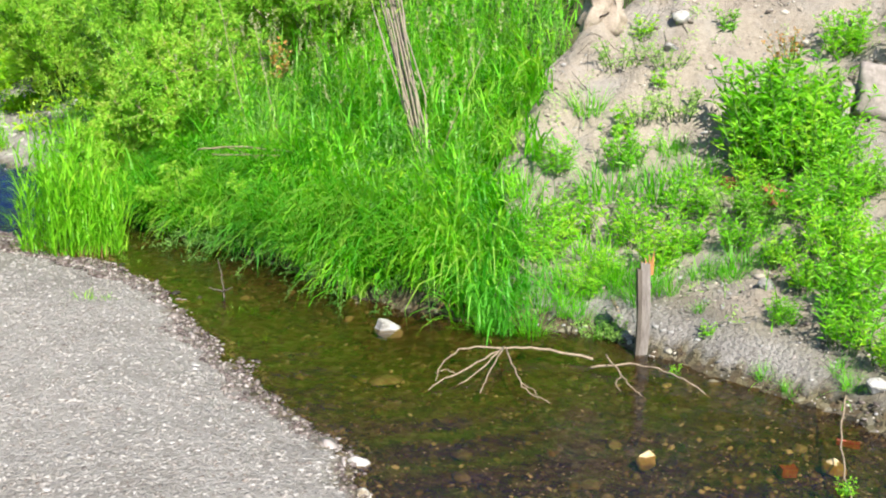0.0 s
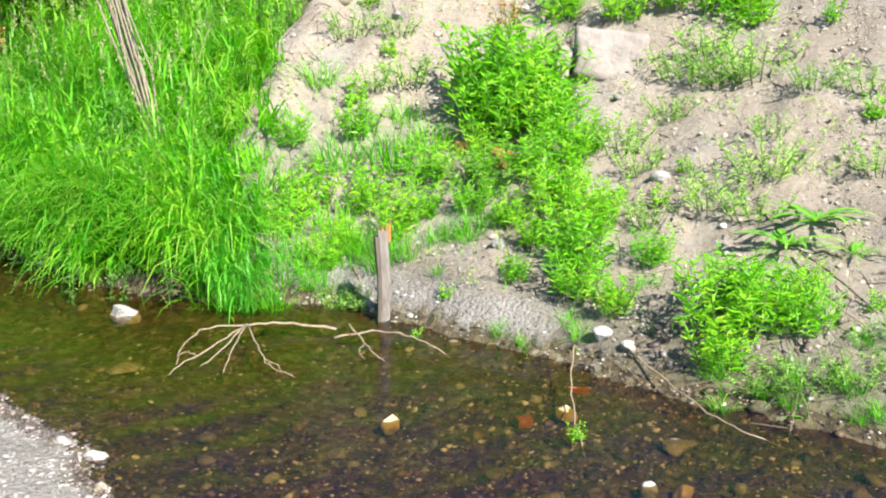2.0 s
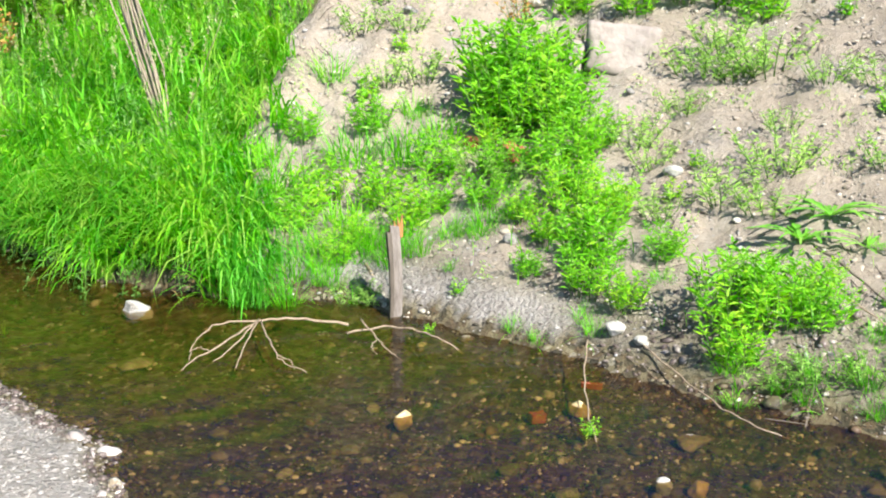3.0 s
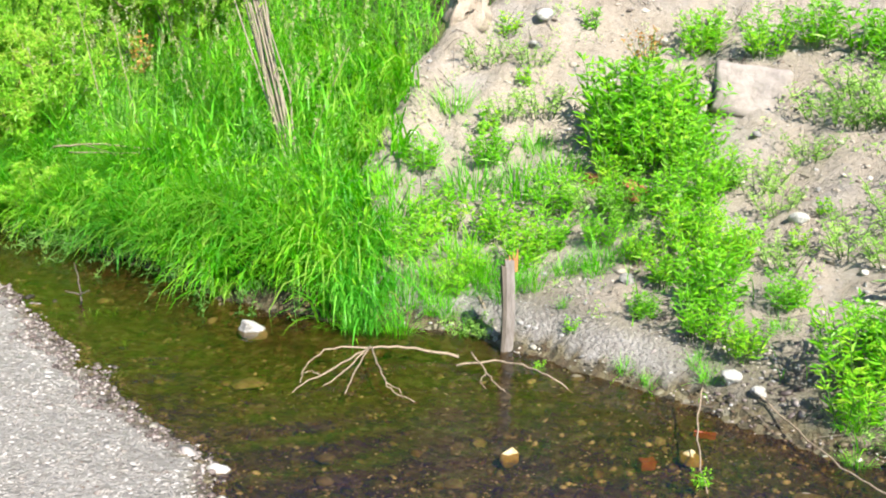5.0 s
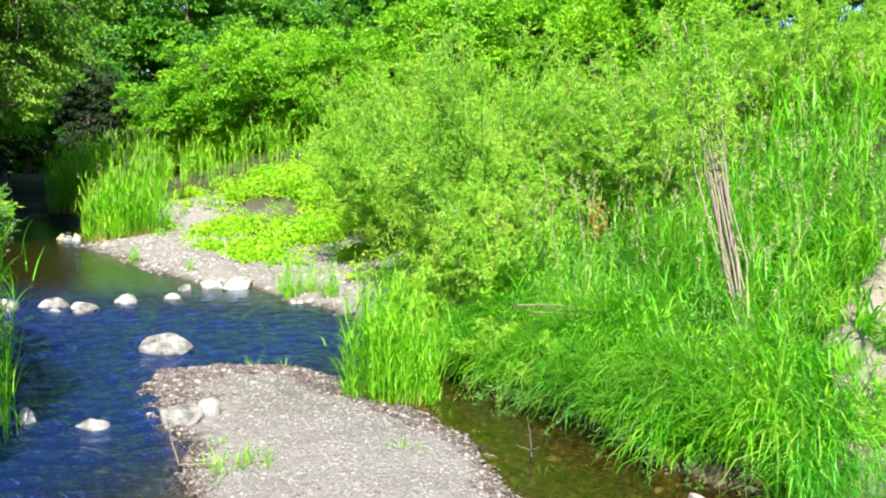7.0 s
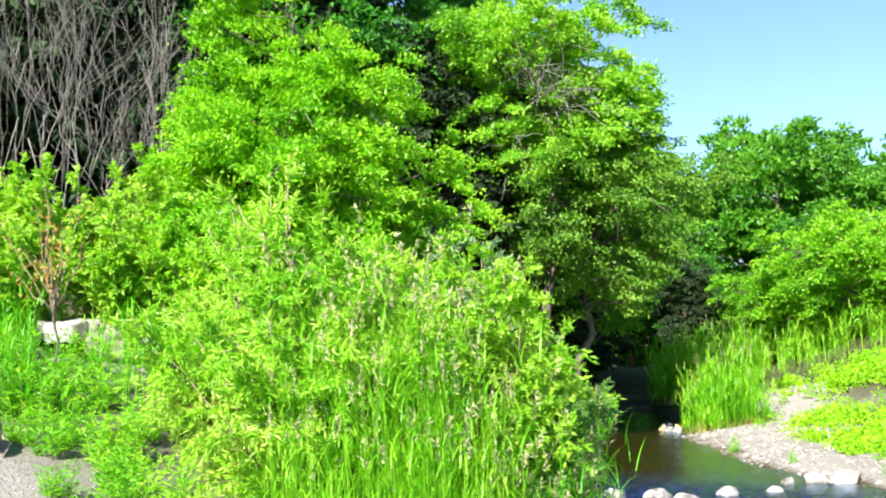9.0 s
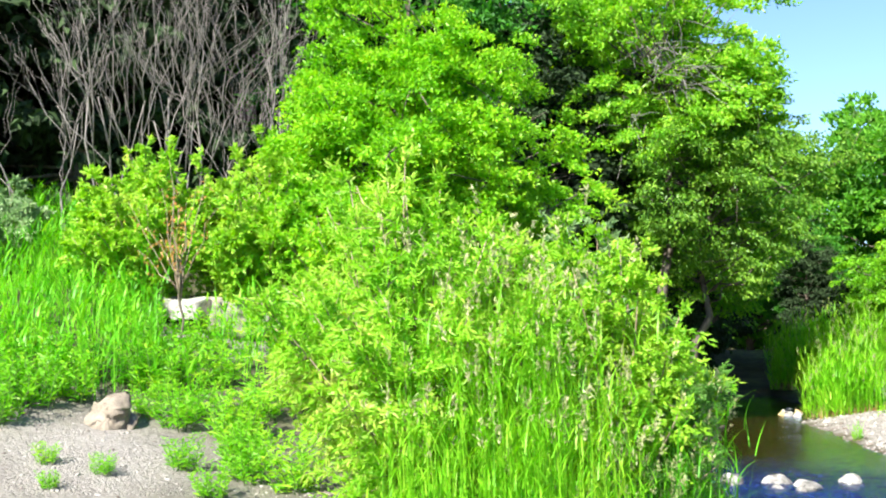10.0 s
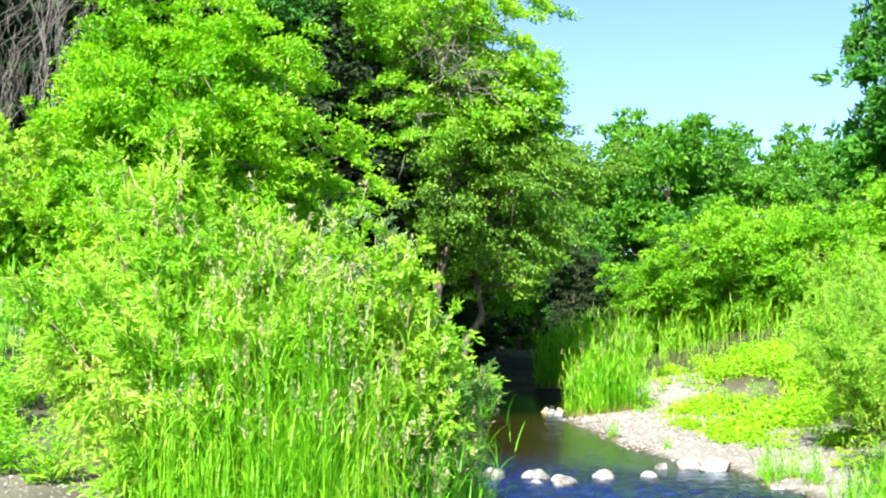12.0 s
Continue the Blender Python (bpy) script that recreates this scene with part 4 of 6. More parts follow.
for i, (px, py, s) in enumerate([(3.12, 4.24, 0.12), (1.5, 4.9, 0.12), (0.75, 5.3, 0.11), (0.95, 5.85, 0.1), (0.4, 5.1, 0.1), (1.7, 4.6, 0.13), (0.9, 4.7, 0.14), (2.6, 4.45, 0.1), (1.2, 4.5, 0.1), (0.1, 5.6, 0.12)]):
    stone("bed_cobble", px, py, (s, s * 0.8, s * 0.6), BED_STONE, 40 + i, "olive-brown cobble on the stream bed", group="cobbles on the stream bed")
stone("boulder", -6.66, 11.5, (0.68, 0.46, 0.40), ROCK, 27, "pale grey flat-topped boulder standing in the channel", "boulder", turn=15, kind=ICO4, rough=0.05)
stone("boulder", -4.87, 8.55, (0.46, 0.36, 0.28), ROCK, 28, "pale angular boulder at the edge of the gravel bar", "boulder", turn=30, kind=ICO4, rough=0.05)
stone("boulder", -4.66, 8.72, (0.26, 0.24, 0.24), WHITE_ROCK, 22, "smaller white boulder beside a larger one", "boulder")
stone("boulder", -6.5, 8.1, (0.6, 0.42, 0.44), ROCK, 23, "grey boulder under the overhanging bush", "boulder")
stone("boulder", -5.55, 8.28, (0.32, 0.24, 0.24), ROCK, 24, "grey stone in the channel", "stone")
stone("boulder", -6.2, 8.28, (0.18, 0.16, 0.24), WHITE_ROCK, 25, "small white stone in the channel", "stone")
for i, (px, py, w, h, mat) in enumerate([(-10.45, 13.65, .42, .3, ROCK), (-9.95, 14.0, .46, .36, ROCK), (-9.55, 14.15, .34, .34, WHITE_ROCK), (-9.3, 13.85, .44, .3, ROCK), (-9.18, 14.75, .4, .36, WHITE_ROCK), (-8.76, 15.4, .3, .24, WHITE_ROCK), (-8.75, 16.55, .4, .3, WHITE_ROCK), (-8.4, 16.85, .62, .36, WHITE_ROCK), (-9.05, 16.3, .3, .2, ROCK), (-9.7, 13.7, .26, .2, ROCK)]):
    stone("ford_boulder", px, py, (w * 1.12, w * 0.9, h * 0.5 + 0.12), mat, 60 + i, "pale boulder in a row across the stream", "boulder", "boulders across the stream", turn=37 * i)
for i, (px, py, w) in enumerate([(-16.3, 23.4, .3), (-16.6, 23.9, .28), (-16.0, 23.2, .3), (-16.2, 23.9, .22), (-15.7, 23.1, .26), (-16.8, 24.4, .24)]):
    stone("riffle_stone", px, py, (w, w * 0.8, w * 0.4 + 0.10), (OCHRE_ROCK, WHITE_ROCK, ROCK)[i % 3], 80 + i, "wet stone in the small riffle upstream", "stone", "stones of the riffle")

def rough_block(name, x, y, size, lift, turn, tilt, seed, label, category, wear=0.04, mat=None, bevel=0.13):
    """A squarish stone with worn corners and a pitted face."""
    bm = bmesh.new()
    bmesh.ops.create_cube(bm, size=1.0)
    bmesh.ops.scale(bm, vec=size, verts=bm.verts)
    bmesh.ops.bevel(bm, geom=bm.edges[:], offset=bevel * min(size), segments=3, profile=0.6, affect="EDGES")
    for _ in range(3):
        bmesh.ops.subdivide_edges(bm, edges=[e for e in bm.edges if e.calc_length() > 0.05], cuts=1, use_grid_fill=True)
    far = Vector((seed * 3.1, seed * 1.7, 0))
    for v in bm.verts:
        v.co += noise.noise_vector(v.co * 3.5 + far) * wear * 1.3 + noise.noise_vector(v.co * 11.0 + far) * wear * 0.45 + noise.noise_vector(v.co * 31.0 + far) * wear * 0.15
    me = bpy.data.meshes.new(name)
    bm.to_mesh(me)
    bm.free()
    me.materials.append(mat or SANDSTONE)
    me.polygons.foreach_set("use_smooth", [True] * len(me.polygons))
    ob = tagged(new(name, me), label, category)
    ob.matrix_basis = pose(x, y, float(height(x, y)) + lift, tilt[0], tilt[1], turn)


rough_block("sandstone_block", 3.62, 8.95, (0.60, 0.5, 0.42), -0.01, -24, (-16, 4), 1, "squared buff sandstone block half sunk in the heap", "stone block")
rough_block("white_stone", -0.42, 7.75, (0.16, 0.12, 0.11), 0.035, 25, (18, 24), 6, "white angular stone standing out of the water", "stone", 0.03, WHITE_ROCK, 0.2)
rough_block("sandstone_slab", 3.24, 9.08, (0.12, 0.4, 0.40), -0.03, -20, (-14, 2), 5, "narrow grey slab standing beside a squared block", "stone block", 0.03)
rough_block("clay_lump", 1.40, 10.68, (0.2, 0.2, 0.62), -0.05, 20, (3, -5), 8, "upright jagged lump of dried clay on top of the heap", "clay lump", 0.1, CLAY, 0.25)
rough_block("clay_lump", 1.58, 10.75, (0.2, 0.2, 0.4), 0.06, 60, (-5, 12), 9, "smaller jagged lump of dried clay on top of the heap", "clay lump", 0.1, CLAY, 0.25)
rough_block("bank_rock", -11.75, 4.72, (0.46, 0.40, 0.42), 0.07, 40, (6, -8), 2, "brownish weathered rock at the end of the bare patch", "rock", 0.12, BROWN_ROCK, 0.3)
rough_block("flat_rock", -15.4, 7.4, (0.95, 0.6, 0.24), 0.32, 15, (4, 3), 3, "flat pale grey rock among shrubs", "rock", 0.06, WHITE_ROCK)
rough_block("flat_rock", -14.9, 8.0, (0.9, 0.7, 0.5), 0.26, 70, (-3, 5), 4, "flat dusty rock among shrubs", "rock", 0.06)


def brick_piece(x, y, z, size, turn, tilt, label):
    bm = bmesh.new()
    bmesh.ops.create_cube(bm, size=1.0)
    bmesh.ops.scale(bm, vec=size, verts=bm.verts)
    bmesh.ops.subdivide_edges(bm, edges=bm.edges[:], cuts=2, use_grid_fill=True)
    for v in bm.verts:
        v.co += noise.noise_vector(v.co * 30 + Vector((x, y, z)) * 9) * 0.008
    me = bpy.data.meshes.new("broken_brick")
    bm.to_mesh(me)
    bm.free()
    me.materials.append(BRICK)
    ob = tagged(new("broken_brick", me), label, "brick")
    ob.matrix_basis = pose(x, y, z, tilt, tilt * 0.6, turn)


for x, y, w, turn, tilt, up in [(2.29, 8.75, 0.17, 20, 14, 0.03), (2.5, 8.5, 0.11, 80, 40, 0.04), (2.46, 8.25, 0.09, 130, 20, 0.02), (2.56, 8.3, 0.09, 50, 25, 0.02)]:
    brick_piece(x, y, float(height(x, y)) + up, (w, 0.1, 0.07), turn, tilt, "broken red brick on the bare heap")
brick_piece(1.8, 5.42, float(height(1.8, 5.42)) + 0.035, (0.09, 0.05, 0.05), 15, 6, "broken red brick lying in shallow water")
brick_piece(2.23, 5.74, float(height(2.23, 5.74)) + 0.02, (0.12, 0.03, 0.03), -25, 4, "long red brick shard at the water's edge")

# ---- post, branches, sticks ----
post = thing("wooden_post", (1.34, 7.2, -0.1), "weathered split wooden post standing at the water's edge", "post")
shaft = bmesh.new()
bmesh.ops.create_cube(shaft, size=1.0)
bmesh.ops.scale(shaft, vec=(0.058, 0.045, 0.74), verts=shaft.verts)
bmesh.ops.translate(shaft, vec=(0, 0, 0.37), verts=shaft.verts)
bmesh.ops.subdivide_edges(shaft, edges=[e for e in shaft.edges if abs(e.verts[0].co.z - e.verts[1].co.z) > 0.5], cuts=11)
bmesh.ops.subdivide_edges(shaft, edges=[e for e in shaft.edges if abs(e.verts[0].co.x - e.verts[1].co.x) > 0.05], cuts=3)
for v in shaft.verts:
    v.co.x *= 0.86 + 0.2 * (v.co.z / 0.74)
    v.co += noise.noise_vector(Vector((v.co.x * 30, v.co.y * 30, v.co.z * 5))) * 0.007
    v.co.x += 0.012 * math.sin(5 * v.co.z)
me = bpy.data.meshes.new("shaft")
shaft.to_mesh(me)
shaft.free()
me.materials.append(POST)
new("shaft", me).parent = post
# dark board added along the left: the post's shaded face put into its colour
shade_strip = bmesh.new()
bmesh.ops.create_cube(shade_strip, size=1.0)
bmesh.ops.scale(shade_strip, vec=(0.026, 0.075, 0.70), verts=shade_strip.verts)
bmesh.ops.translate(shade_strip, vec=(-0.042, 0.012, 0.35), verts=shade_strip.verts)
bmesh.ops.subdivide_edges(shade_strip, edges=[e for e in shade_strip.edges if abs(e.verts[0].co.z - e.verts[1].co.z) > 0.5], cuts=11)
for v in shade_strip.verts:
    v.co += noise.noise_vector(Vector((v.co.x * 20, v.co.y * 20, v.co.z * 6 + 7))) * 0.006
    v.co.x += 0.012 * math.sin(5 * v.co.z)
me = bpy.data.meshes.new("shaded_side")
shade_strip.to_mesh(me)
shade_strip.free()
me.materials.append(BARK)
tagged(new("shaded_side", me), "left side of the post, its shade put in as dark wood").parent = post
rng = np.random.default_rng(5)
sh = Shape()
for k in range(8):
    ox = -0.034 + 0.011 * k
    hgt = rng.uniform(0.74, 0.83) - 0.06 * (k < 3)
    tube(sh, [(ox, 0.012 * (k % 2) - 0.006, 0.66), (ox + 0.002, 0, (0.66 + hgt) / 2), (ox + rng.uniform(-0.006, 0.008), 0.004, hgt)], [0.012, 0.010, 0.003], 5)
part("broken_top", sh, POST_TOP, post, "orange splintered top")


def stick(name, lines, label, category="branch", mat=None, sides=5):
    """A branch made of several tapered runs: (points, thick, thin)."""
    sh = Shape()
    rng = np.random.default_rng(len(name) + len(lines))
    for pts, r0, r1 in lines:
        p = np.array(pts, float)
        u = np.linspace(0, len(p) - 1, 4 * len(p))
        q = np.stack([np.interp(u, np.arange(len(p)), p[:, j]) for j in range(3)], -1)
        q = np.concatenate([q[:1], (q[:-2] + q[1:-1] + q[2:]) / 3, q[-1:]])
        q[1:-1] += rng.normal(0, 0.004, q[1:-1].shape)
        tube(sh, q, np.linspace(r0, r1, len(q)) * 0.72, sides)
    o = part(name, sh, mat or TWIG, None, label, True)
    return tagged(o, "", category)


stick("fallen_branch", [
    ([(0.98, 7.01, 0.03), (0.66, 7.15, 0.06), (0.4, 7.11, 0.08), (0.1, 7.08, 0.08), (-0.04, 6.79, 0.05), (-0.06, 6.66, 0.0)], 0.014, 0.004),
    ([(0.4, 7.11, 0.08), (0.16, 6.74, 0.07), (-0.05, 6.54, 0.03), (-0.14, 6.48, -0.01)], 0.01, 0.004),
    ([(0.37, 7.06, 0.08), (0.2, 6.66, 0.06), (0.07, 6.59, -0.01)], 0.009, 0.004),
    ([(0.39, 7.07, 0.08), (0.27, 6.61, 0.06), (0.21, 6.45, -0.01)], 0.009, 0.004),
    ([(0.41, 7.07, 0.08), (0.45, 6.6, 0.07), (0.48, 6.42, 0.04), (0.64, 6.29, -0.01)], 0.01, 0.004),
    ([(0.08, 6.66, 0.05), (0.0, 6.75, 0.05), (-0.06, 6.72, 0.03)], 0.006, 0.003),
    ([(0.47, 6.5, 0.05), (0.55, 6.42, 0.03), (0.56, 6.33, 0.01)], 0.006, 0.003)], "bare pale branch with many forks lying in the water")
stick("fallen_branch", [([(0.95, 6.87, 0.02), (1.19, 6.85, 0.06), (1.38, 6.71, 0.07), (1.52, 6.49, 0.05), (1.63, 6.44, -0.02)], 0.012, 0.006),
                        ([(1.05, 6.9, 0.1), (1.11, 6.64, 0.05), (1.16, 6.48, 0.02), (1.23, 6.39, -0.02)], 0.009, 0.004),
                        ([(1.11, 6.64, 0.05), (1.05, 6.52, 0.04), (1.09, 6.49, 0.0)], 0.006, 0.003)], "bare curved twig half under water")
stick("leaning_stick", [([(1.85, 7.3, 0.12), (2.1, 7.4, 0.34), (2.35, 7.5, 0.58), (2.56, 7.5, 0.72)], 0.008, 0.004), ([(1.95, 7.32, 0.16), (2.12, 7.42, 0.36)], 0.006, 0.004)], "thin dry stick leaning up the bank", "stick")
stick("drooping_branch", [([(2.26, 5.91, 0.2), (2.14, 5.63, 0.12), (2.0, 5.14, 0.05), (1.97, 4.9, -0.03)], 0.009, 0.005)], "reddish bare stem hanging into the water", "stick")
stick("drooping_branch", [([(2.6, 5.92, 0.15), (2.66, 5.66, 0.1), (2.73, 5.13, 0.06), (2.83, 4.87, 0.03), (3.06, 4.8, -0.05)], 0.009, 0.005)], "long pale stem lying from the bank into the water", "stick")
stick("dry_stick", [([(3.5, 5.95, float(height(3.5, 5.95)) + .07), (3.62, 5.6, float(height(3.62, 5.6)) + .12), (3.75, 5.2, float(height(3.75, 5.2)) + .06)], 0.012, 0.007)], "grey dry stick on the bank", "stick")
stick("dry_stick", [([(3.75, 6.0, float(height(3.75, 6.0)) + .07), (3.8, 5.7, float(height(3.8, 5.7)) + .12), (3.85, 5.3, float(height(3.85, 5.3)) + .06)], 0.012, 0.007)], "dark dry stick on the bank", "stick", BARK)
stick("wood_piece", [([(1.23, 7.89, 0.19), (1.27, 7.7, 0.13), (1.32, 7.55, 0.07)], 0.02, 0.016)], "short worn wood piece at the foot of the post", "wood", TWIG)
stick("dry_twig", [([(-2.4, 10.75, 0.86), (-1.95, 10.6, 0.92), (-1.45, 10.5, 0.88)], 0.014, 0.007), ([(-2.25, 10.7, 0.82), (-1.55, 10.4, 0.86)], 0.011, 0.005), ([(-2.1, 10.72, 0.88), (-1.7, 10.5, 0.8)], 0.009, 0.004)], "dry pale twigs caught in the grass", "stick")
stick("water_twig", [([(-1.76, 8.55, -0.02), (-1.77, 8.56, 0.14), (-1.8, 8.57, 0.3)], 0.012, 0.004), ([(-1.77, 8.55, 0.05), (-1.68, 8.5, 0.1)], 0.01, 0.004), ([(-1.77, 8.55, 0.05), (-1.87, 8.52, 0.09)], 0.01, 0.004)], "brown snag standing out of the water", "stick", BARK)
stick("bar_stick", [([(-4.2, 7.35, 0.05), (-3.9, 7.35, 0.09), (-3.5, 7.5, 0.12)], 0.012, 0.006), ([(-4.2, 7.35, 0.05), (-4.35, 7.5, 0.2), (-4.4, 7.6, 0.42)], 0.008, 0.003)], "dry stick on the gravel bar", "stick")


def dead_frond(x, y, z, length, turn, label):
    """An arched brown midrib with withered leaflets hanging from it."""
    rng = np.random.default_rng(15)
    ob = thing("dead_frond", (x, y, z), label, "leaf", "", turn)
    u = np.linspace(-0.5, 0.5, 9)
    rib = np.stack([u * length, 0.03 * np.sin(5 * u), 0.10 * (1 - 4 * u * u)], -1)
    wood, dry = Shape(), Shape()
    tube(wood, rib, np.linspace(0.007, 0.003, 9), 4)
    part("midrib", wood, POST_TOP, ob, "", True)
    k = 60
    v = rng.uniform(-0.48, 0.48, k)
    at = np.stack([v * length, 0.03 * np.sin(5 * v), 0.10 * (1 - 4 * v * v)], -1)
    leaves(dry, at, np.stack([rng.normal(0, 0.15, k), rng.choice([-0.5, 0.5], k), np.full(k, -0.8)], -1), rng.uniform(0.05, 0.10, k), 0.012, rng)
    part("leaflets", dry, RUST, ob, "", False, "stuff")


dead_frond(0.10, 4.70, -0.08, 0.32, 8, "withered orange-brown frond lying in shallow water")

# ---- the near waterside ----
rng = np.random.default_rng(21)
# tufts that arch down the slope and over the water
pl = scatter(rng, 5200, -4.8, 1.05, 7.4, 14, lambda x, y, z, f, l, b: np.where(f < 1.1, (f > 0.0) * 0.55, (f < 3.6) * 0.27) * (x < 0.95 + 0.2 * (y - 8)) * (1 - 0.95 * mound_share(x, y)))
k, m = len(pl[0]), 22
tone = rng.uniform(0, 1, k) + 0.35 * wobble(pl[0], pl[1], 0.8, 27)
cx, cy, cz = (np.repeat(a, m) for a in pl[:3])
size = np.repeat(rng.uniform(0.5, 1.1, k) * (1 + 0.25 * wobble(pl[0], pl[1], 0.6, 19)), m)
way = np.repeat(rng.normal(-2.15, 0.55, k) + 0.6 * wobble(pl[0], pl[1], 0.9, 37), m) + rng.normal(0, 0.5, k * m)
for name, mat, sel, lab in (("bank_grass", GRASS_COOL, tone < 0.42, "long bluish-green grass arching over the water"), ("bank_grass", GRASS, (tone >= 0.42) & (tone < 0.8), "long bright green grass arching over the water"), ("bank_grass", GRASS_PALE, tone >= 0.8, "long pale green grass arching down the bank")):
    q = np.repeat(sel, m)
    n = q.sum()
    sh = Shape()
    base = np.stack([cx[q] + rng.normal(0, .045, n), cy[q] + rng.normal(0, .045, n), cz[q] - 0.03], -1)
    blades(sh, base, way[q], size[q] * rng.uniform(0.55, 1.05, n), rng.uniform(0.012, 0.029, n), np.abs(rng.normal(0.12, 0.28, n)), np.abs(rng.normal(1.9, 0.55, n)), 5)
    tagged(part(name, sh, mat, None, lab), "", "grass", "", "stuff")
pl = scatter(rng, 2600, -4.5, 0.9, 7.3, 14, lambda x, y, z, f, l, b: (f > -0.02) * (f < 0.22) * (x < 0.85) * 0.9)
grass("dry_edge_grass", pl, (0.18, 0.5), (0.006, 0.012), STRAW, rng, "withered straw-coloured blades hanging at the water's edge", 0.5, 1.9, 0.2, 4, -2.2)


def trailing_shoots(name, places, length, leaf, mat, rng, label):
    """Leafy shoots that bend down from the bank and hang just over the water."""
    x, y, z = places[:3]
    k, m = len(x), 46
    head = rng.normal(-2.2, 0.5, k)
    d = np.stack([np.cos(head), np.sin(head), np.zeros(k)], -1)
    size = rng.uniform(*length, k)
    drop = np.maximum(z + 0.22 - 0.05, 0.1) * rng.uniform(0.7, 1.0, k)
    sh, u8 = Shape(), np.linspace(0, 1, 6)
    foot = np.stack([x, y, z + 0.1], -1)
    line = lambda u: foot[:, None] + d[:, None] * (size[:, None] * u)[..., None] + np.array([0, 0, 1.0]) * (0.45 * size[:, None] * u - (drop + 0.45 * size)[:, None] * u ** 2.2)[..., None]
    for p in line(np.broadcast_to(u8, (k, 6))):
        tube(sh, p, np.linspace(0.006, 0.002, 6), 3)
    u = rng.uniform(0.12, 1.02, (k, m))
    p = line(u) + rng.normal(0, 0.03, (k, m, 3))
    ax = 0.5 * d[:, None] + rng.normal(0, 0.6, (k, m, 3))
    leaves(sh, p.reshape(-1, 3), ax.reshape(-1, 3), leaf * rng.uniform(0.6, 1.3, k * m), leaf * 0.2, rng)
    tagged(part(name, sh, mat, None, label), "", "shoots", "", "stuff")


pl = scatter(rng, 2600, -4.6, -0.1, 7.6, 14, lambda x, y, z, f, l, b: (f > 0.02) * (f < 0.5) * (0.25 + 0.75 * (wobble(x, y, 0.6, 45) > 0.05)) * 0.55)
trailing_shoots("trailing_willow_shoots", pl, (0.35, 0.75), 0.055, SHOOT, rng, "grey-green narrow-leaved shoots trailing over the water")


def stand(name, places, tall, wide, each, leaf, mat, label, rng, tilt=0.12):
    sh = Shape()
    pts = leafy_stalks(sh, np.stack(places[:3], -1) - np.array([0, 0, 0.03]), rng.uniform(*tall, len(places[0])) * (1 + 0.22 * wobble(places[0], places[1], 0.55, 13)), rng, wide, each, leaf, tilt)
    o = tagged(part(name, sh, mat, None, label), "", "grass", "", "stuff")
    return o, pts


green = lambda x, y: 1 - mound_share(x, y)
pl = scatter(rng, 3600, -5.5, 1.3, 7.8, 15, lambda x, y, z, f, l, b: (f > 0.45) * (f < 4.5) * green(x, y) * (0.22 + 0.5 * (wobble(x, y, 0.32, 71) > -0.2)))
stand("slope_grass", pl, (0.45, 0.95), 0.017, 6, 0.42, GRASS_DEEP, "tall bright green grass on the bank", rng, 0.34)
pl = scatter(rng, 9000, -8, 9, 10, 24, lambda x, y, z, f, l, b: (f > 4) * (1 - mound_share(x, y) * (y < 11.3 + 0.4 * (x - 1.4))) * (0.3 + 0.4 * (y < 17)))
stand("meadow_grass", pl, (0.7, 1.4), 0.024, 4, 0.5, GRASS, "tall bright green meadow grass behind the bank", rng, 0.14)
pl = scatter(rng, 1600, -5, 1, 9, 15, lambda x, y, z, f, l, b: (f > 0.6) * green(x, y) * 0.35)
stalks, pts = stand("grass_stalks", pl, (1.0, 1.5), 0.012, 3, 0.25, GRASS_PALE, "grass stalks with pale seed heads on the bank", rng)
hd = Shape()
seed_heads(hd, pts[-1], unit(pts[-1] - pts[-2]), 0.16, rng)
part("seed_plume", hd, SEED, stalks, "", False, "stuff")
# leafy weeds among the grass
for name, mat, lab, n, sz in (("slope_weeds", FORB, "leafy green weeds among the bank grass", 300, 0.085), ("slope_willow_shoots", SHOOT, "pale narrow-leaved shoots among the bank grass", 1000, 0.065)):
    x, y, z, f, _ = scatter(rng, n * 3, -5.5, 1.2, 7.8, 16, lambda x, y, z, f, l, b: (f > 0.25) * (f < 5) * green(x, y) * (wobble(x, y, 0.8, n * 0.01) > -0.1) * 0.6)
    sh = Shape()
    m = 34
    u = rng.uniform(0.15, 1, (len(x), m))
    h = rng.uniform(0.4, 0.95, len(x))[:, None]
    p = np.stack([x, y, z], -1)[:, None] + rng.normal(0, 0.045, (len(x), m, 3)) + np.array([0, 0, 1]) * (u * h)[..., None]
    ax = rng.normal(0, 0.8, p.shape) + np.array([0, 0, 0.4])
    leaves(sh, p.reshape(-1, 3), ax.reshape(-1, 3), sz * rng.uniform(.6, 1.3, len(x) * m), sz * (0.2 if mat == SHOOT else 0.26), rng)
    tagged(part(name, sh, mat, None, lab), "", "weeds", "", "stuff")

fine = tussock("grass_tuft", 80, 0.5, 0.13, 0.009, GRASS, 31, 0.42, 1.1)
lush = forb("weed_clump", 0.44, 0.33, 22, 0.105, 20, FORB, 32, 0.17)
wispy = tussock("wispy_grass_tuft", 105, 0.58, 0.20, 0.012, GRASS, 37, 0.5, 1.3)
shrub = forb("leafy_shrub", 1.0, 0.42, 38, 0.078, 44, FORB, 33, 0.33)
thin = forb("sparse_weed", 0.22, 0.28, 15, 0.06, 18, FORB_GREY, 34, 0.17)
low = forb("small_weed", 0.2, 0.14, 9, 0.07, 10, FORB, 35, 0.35)
plant(shrub, 2.68, 8.85, "bushy bright green leafy shrub on the bare heap", 0.72, 10)
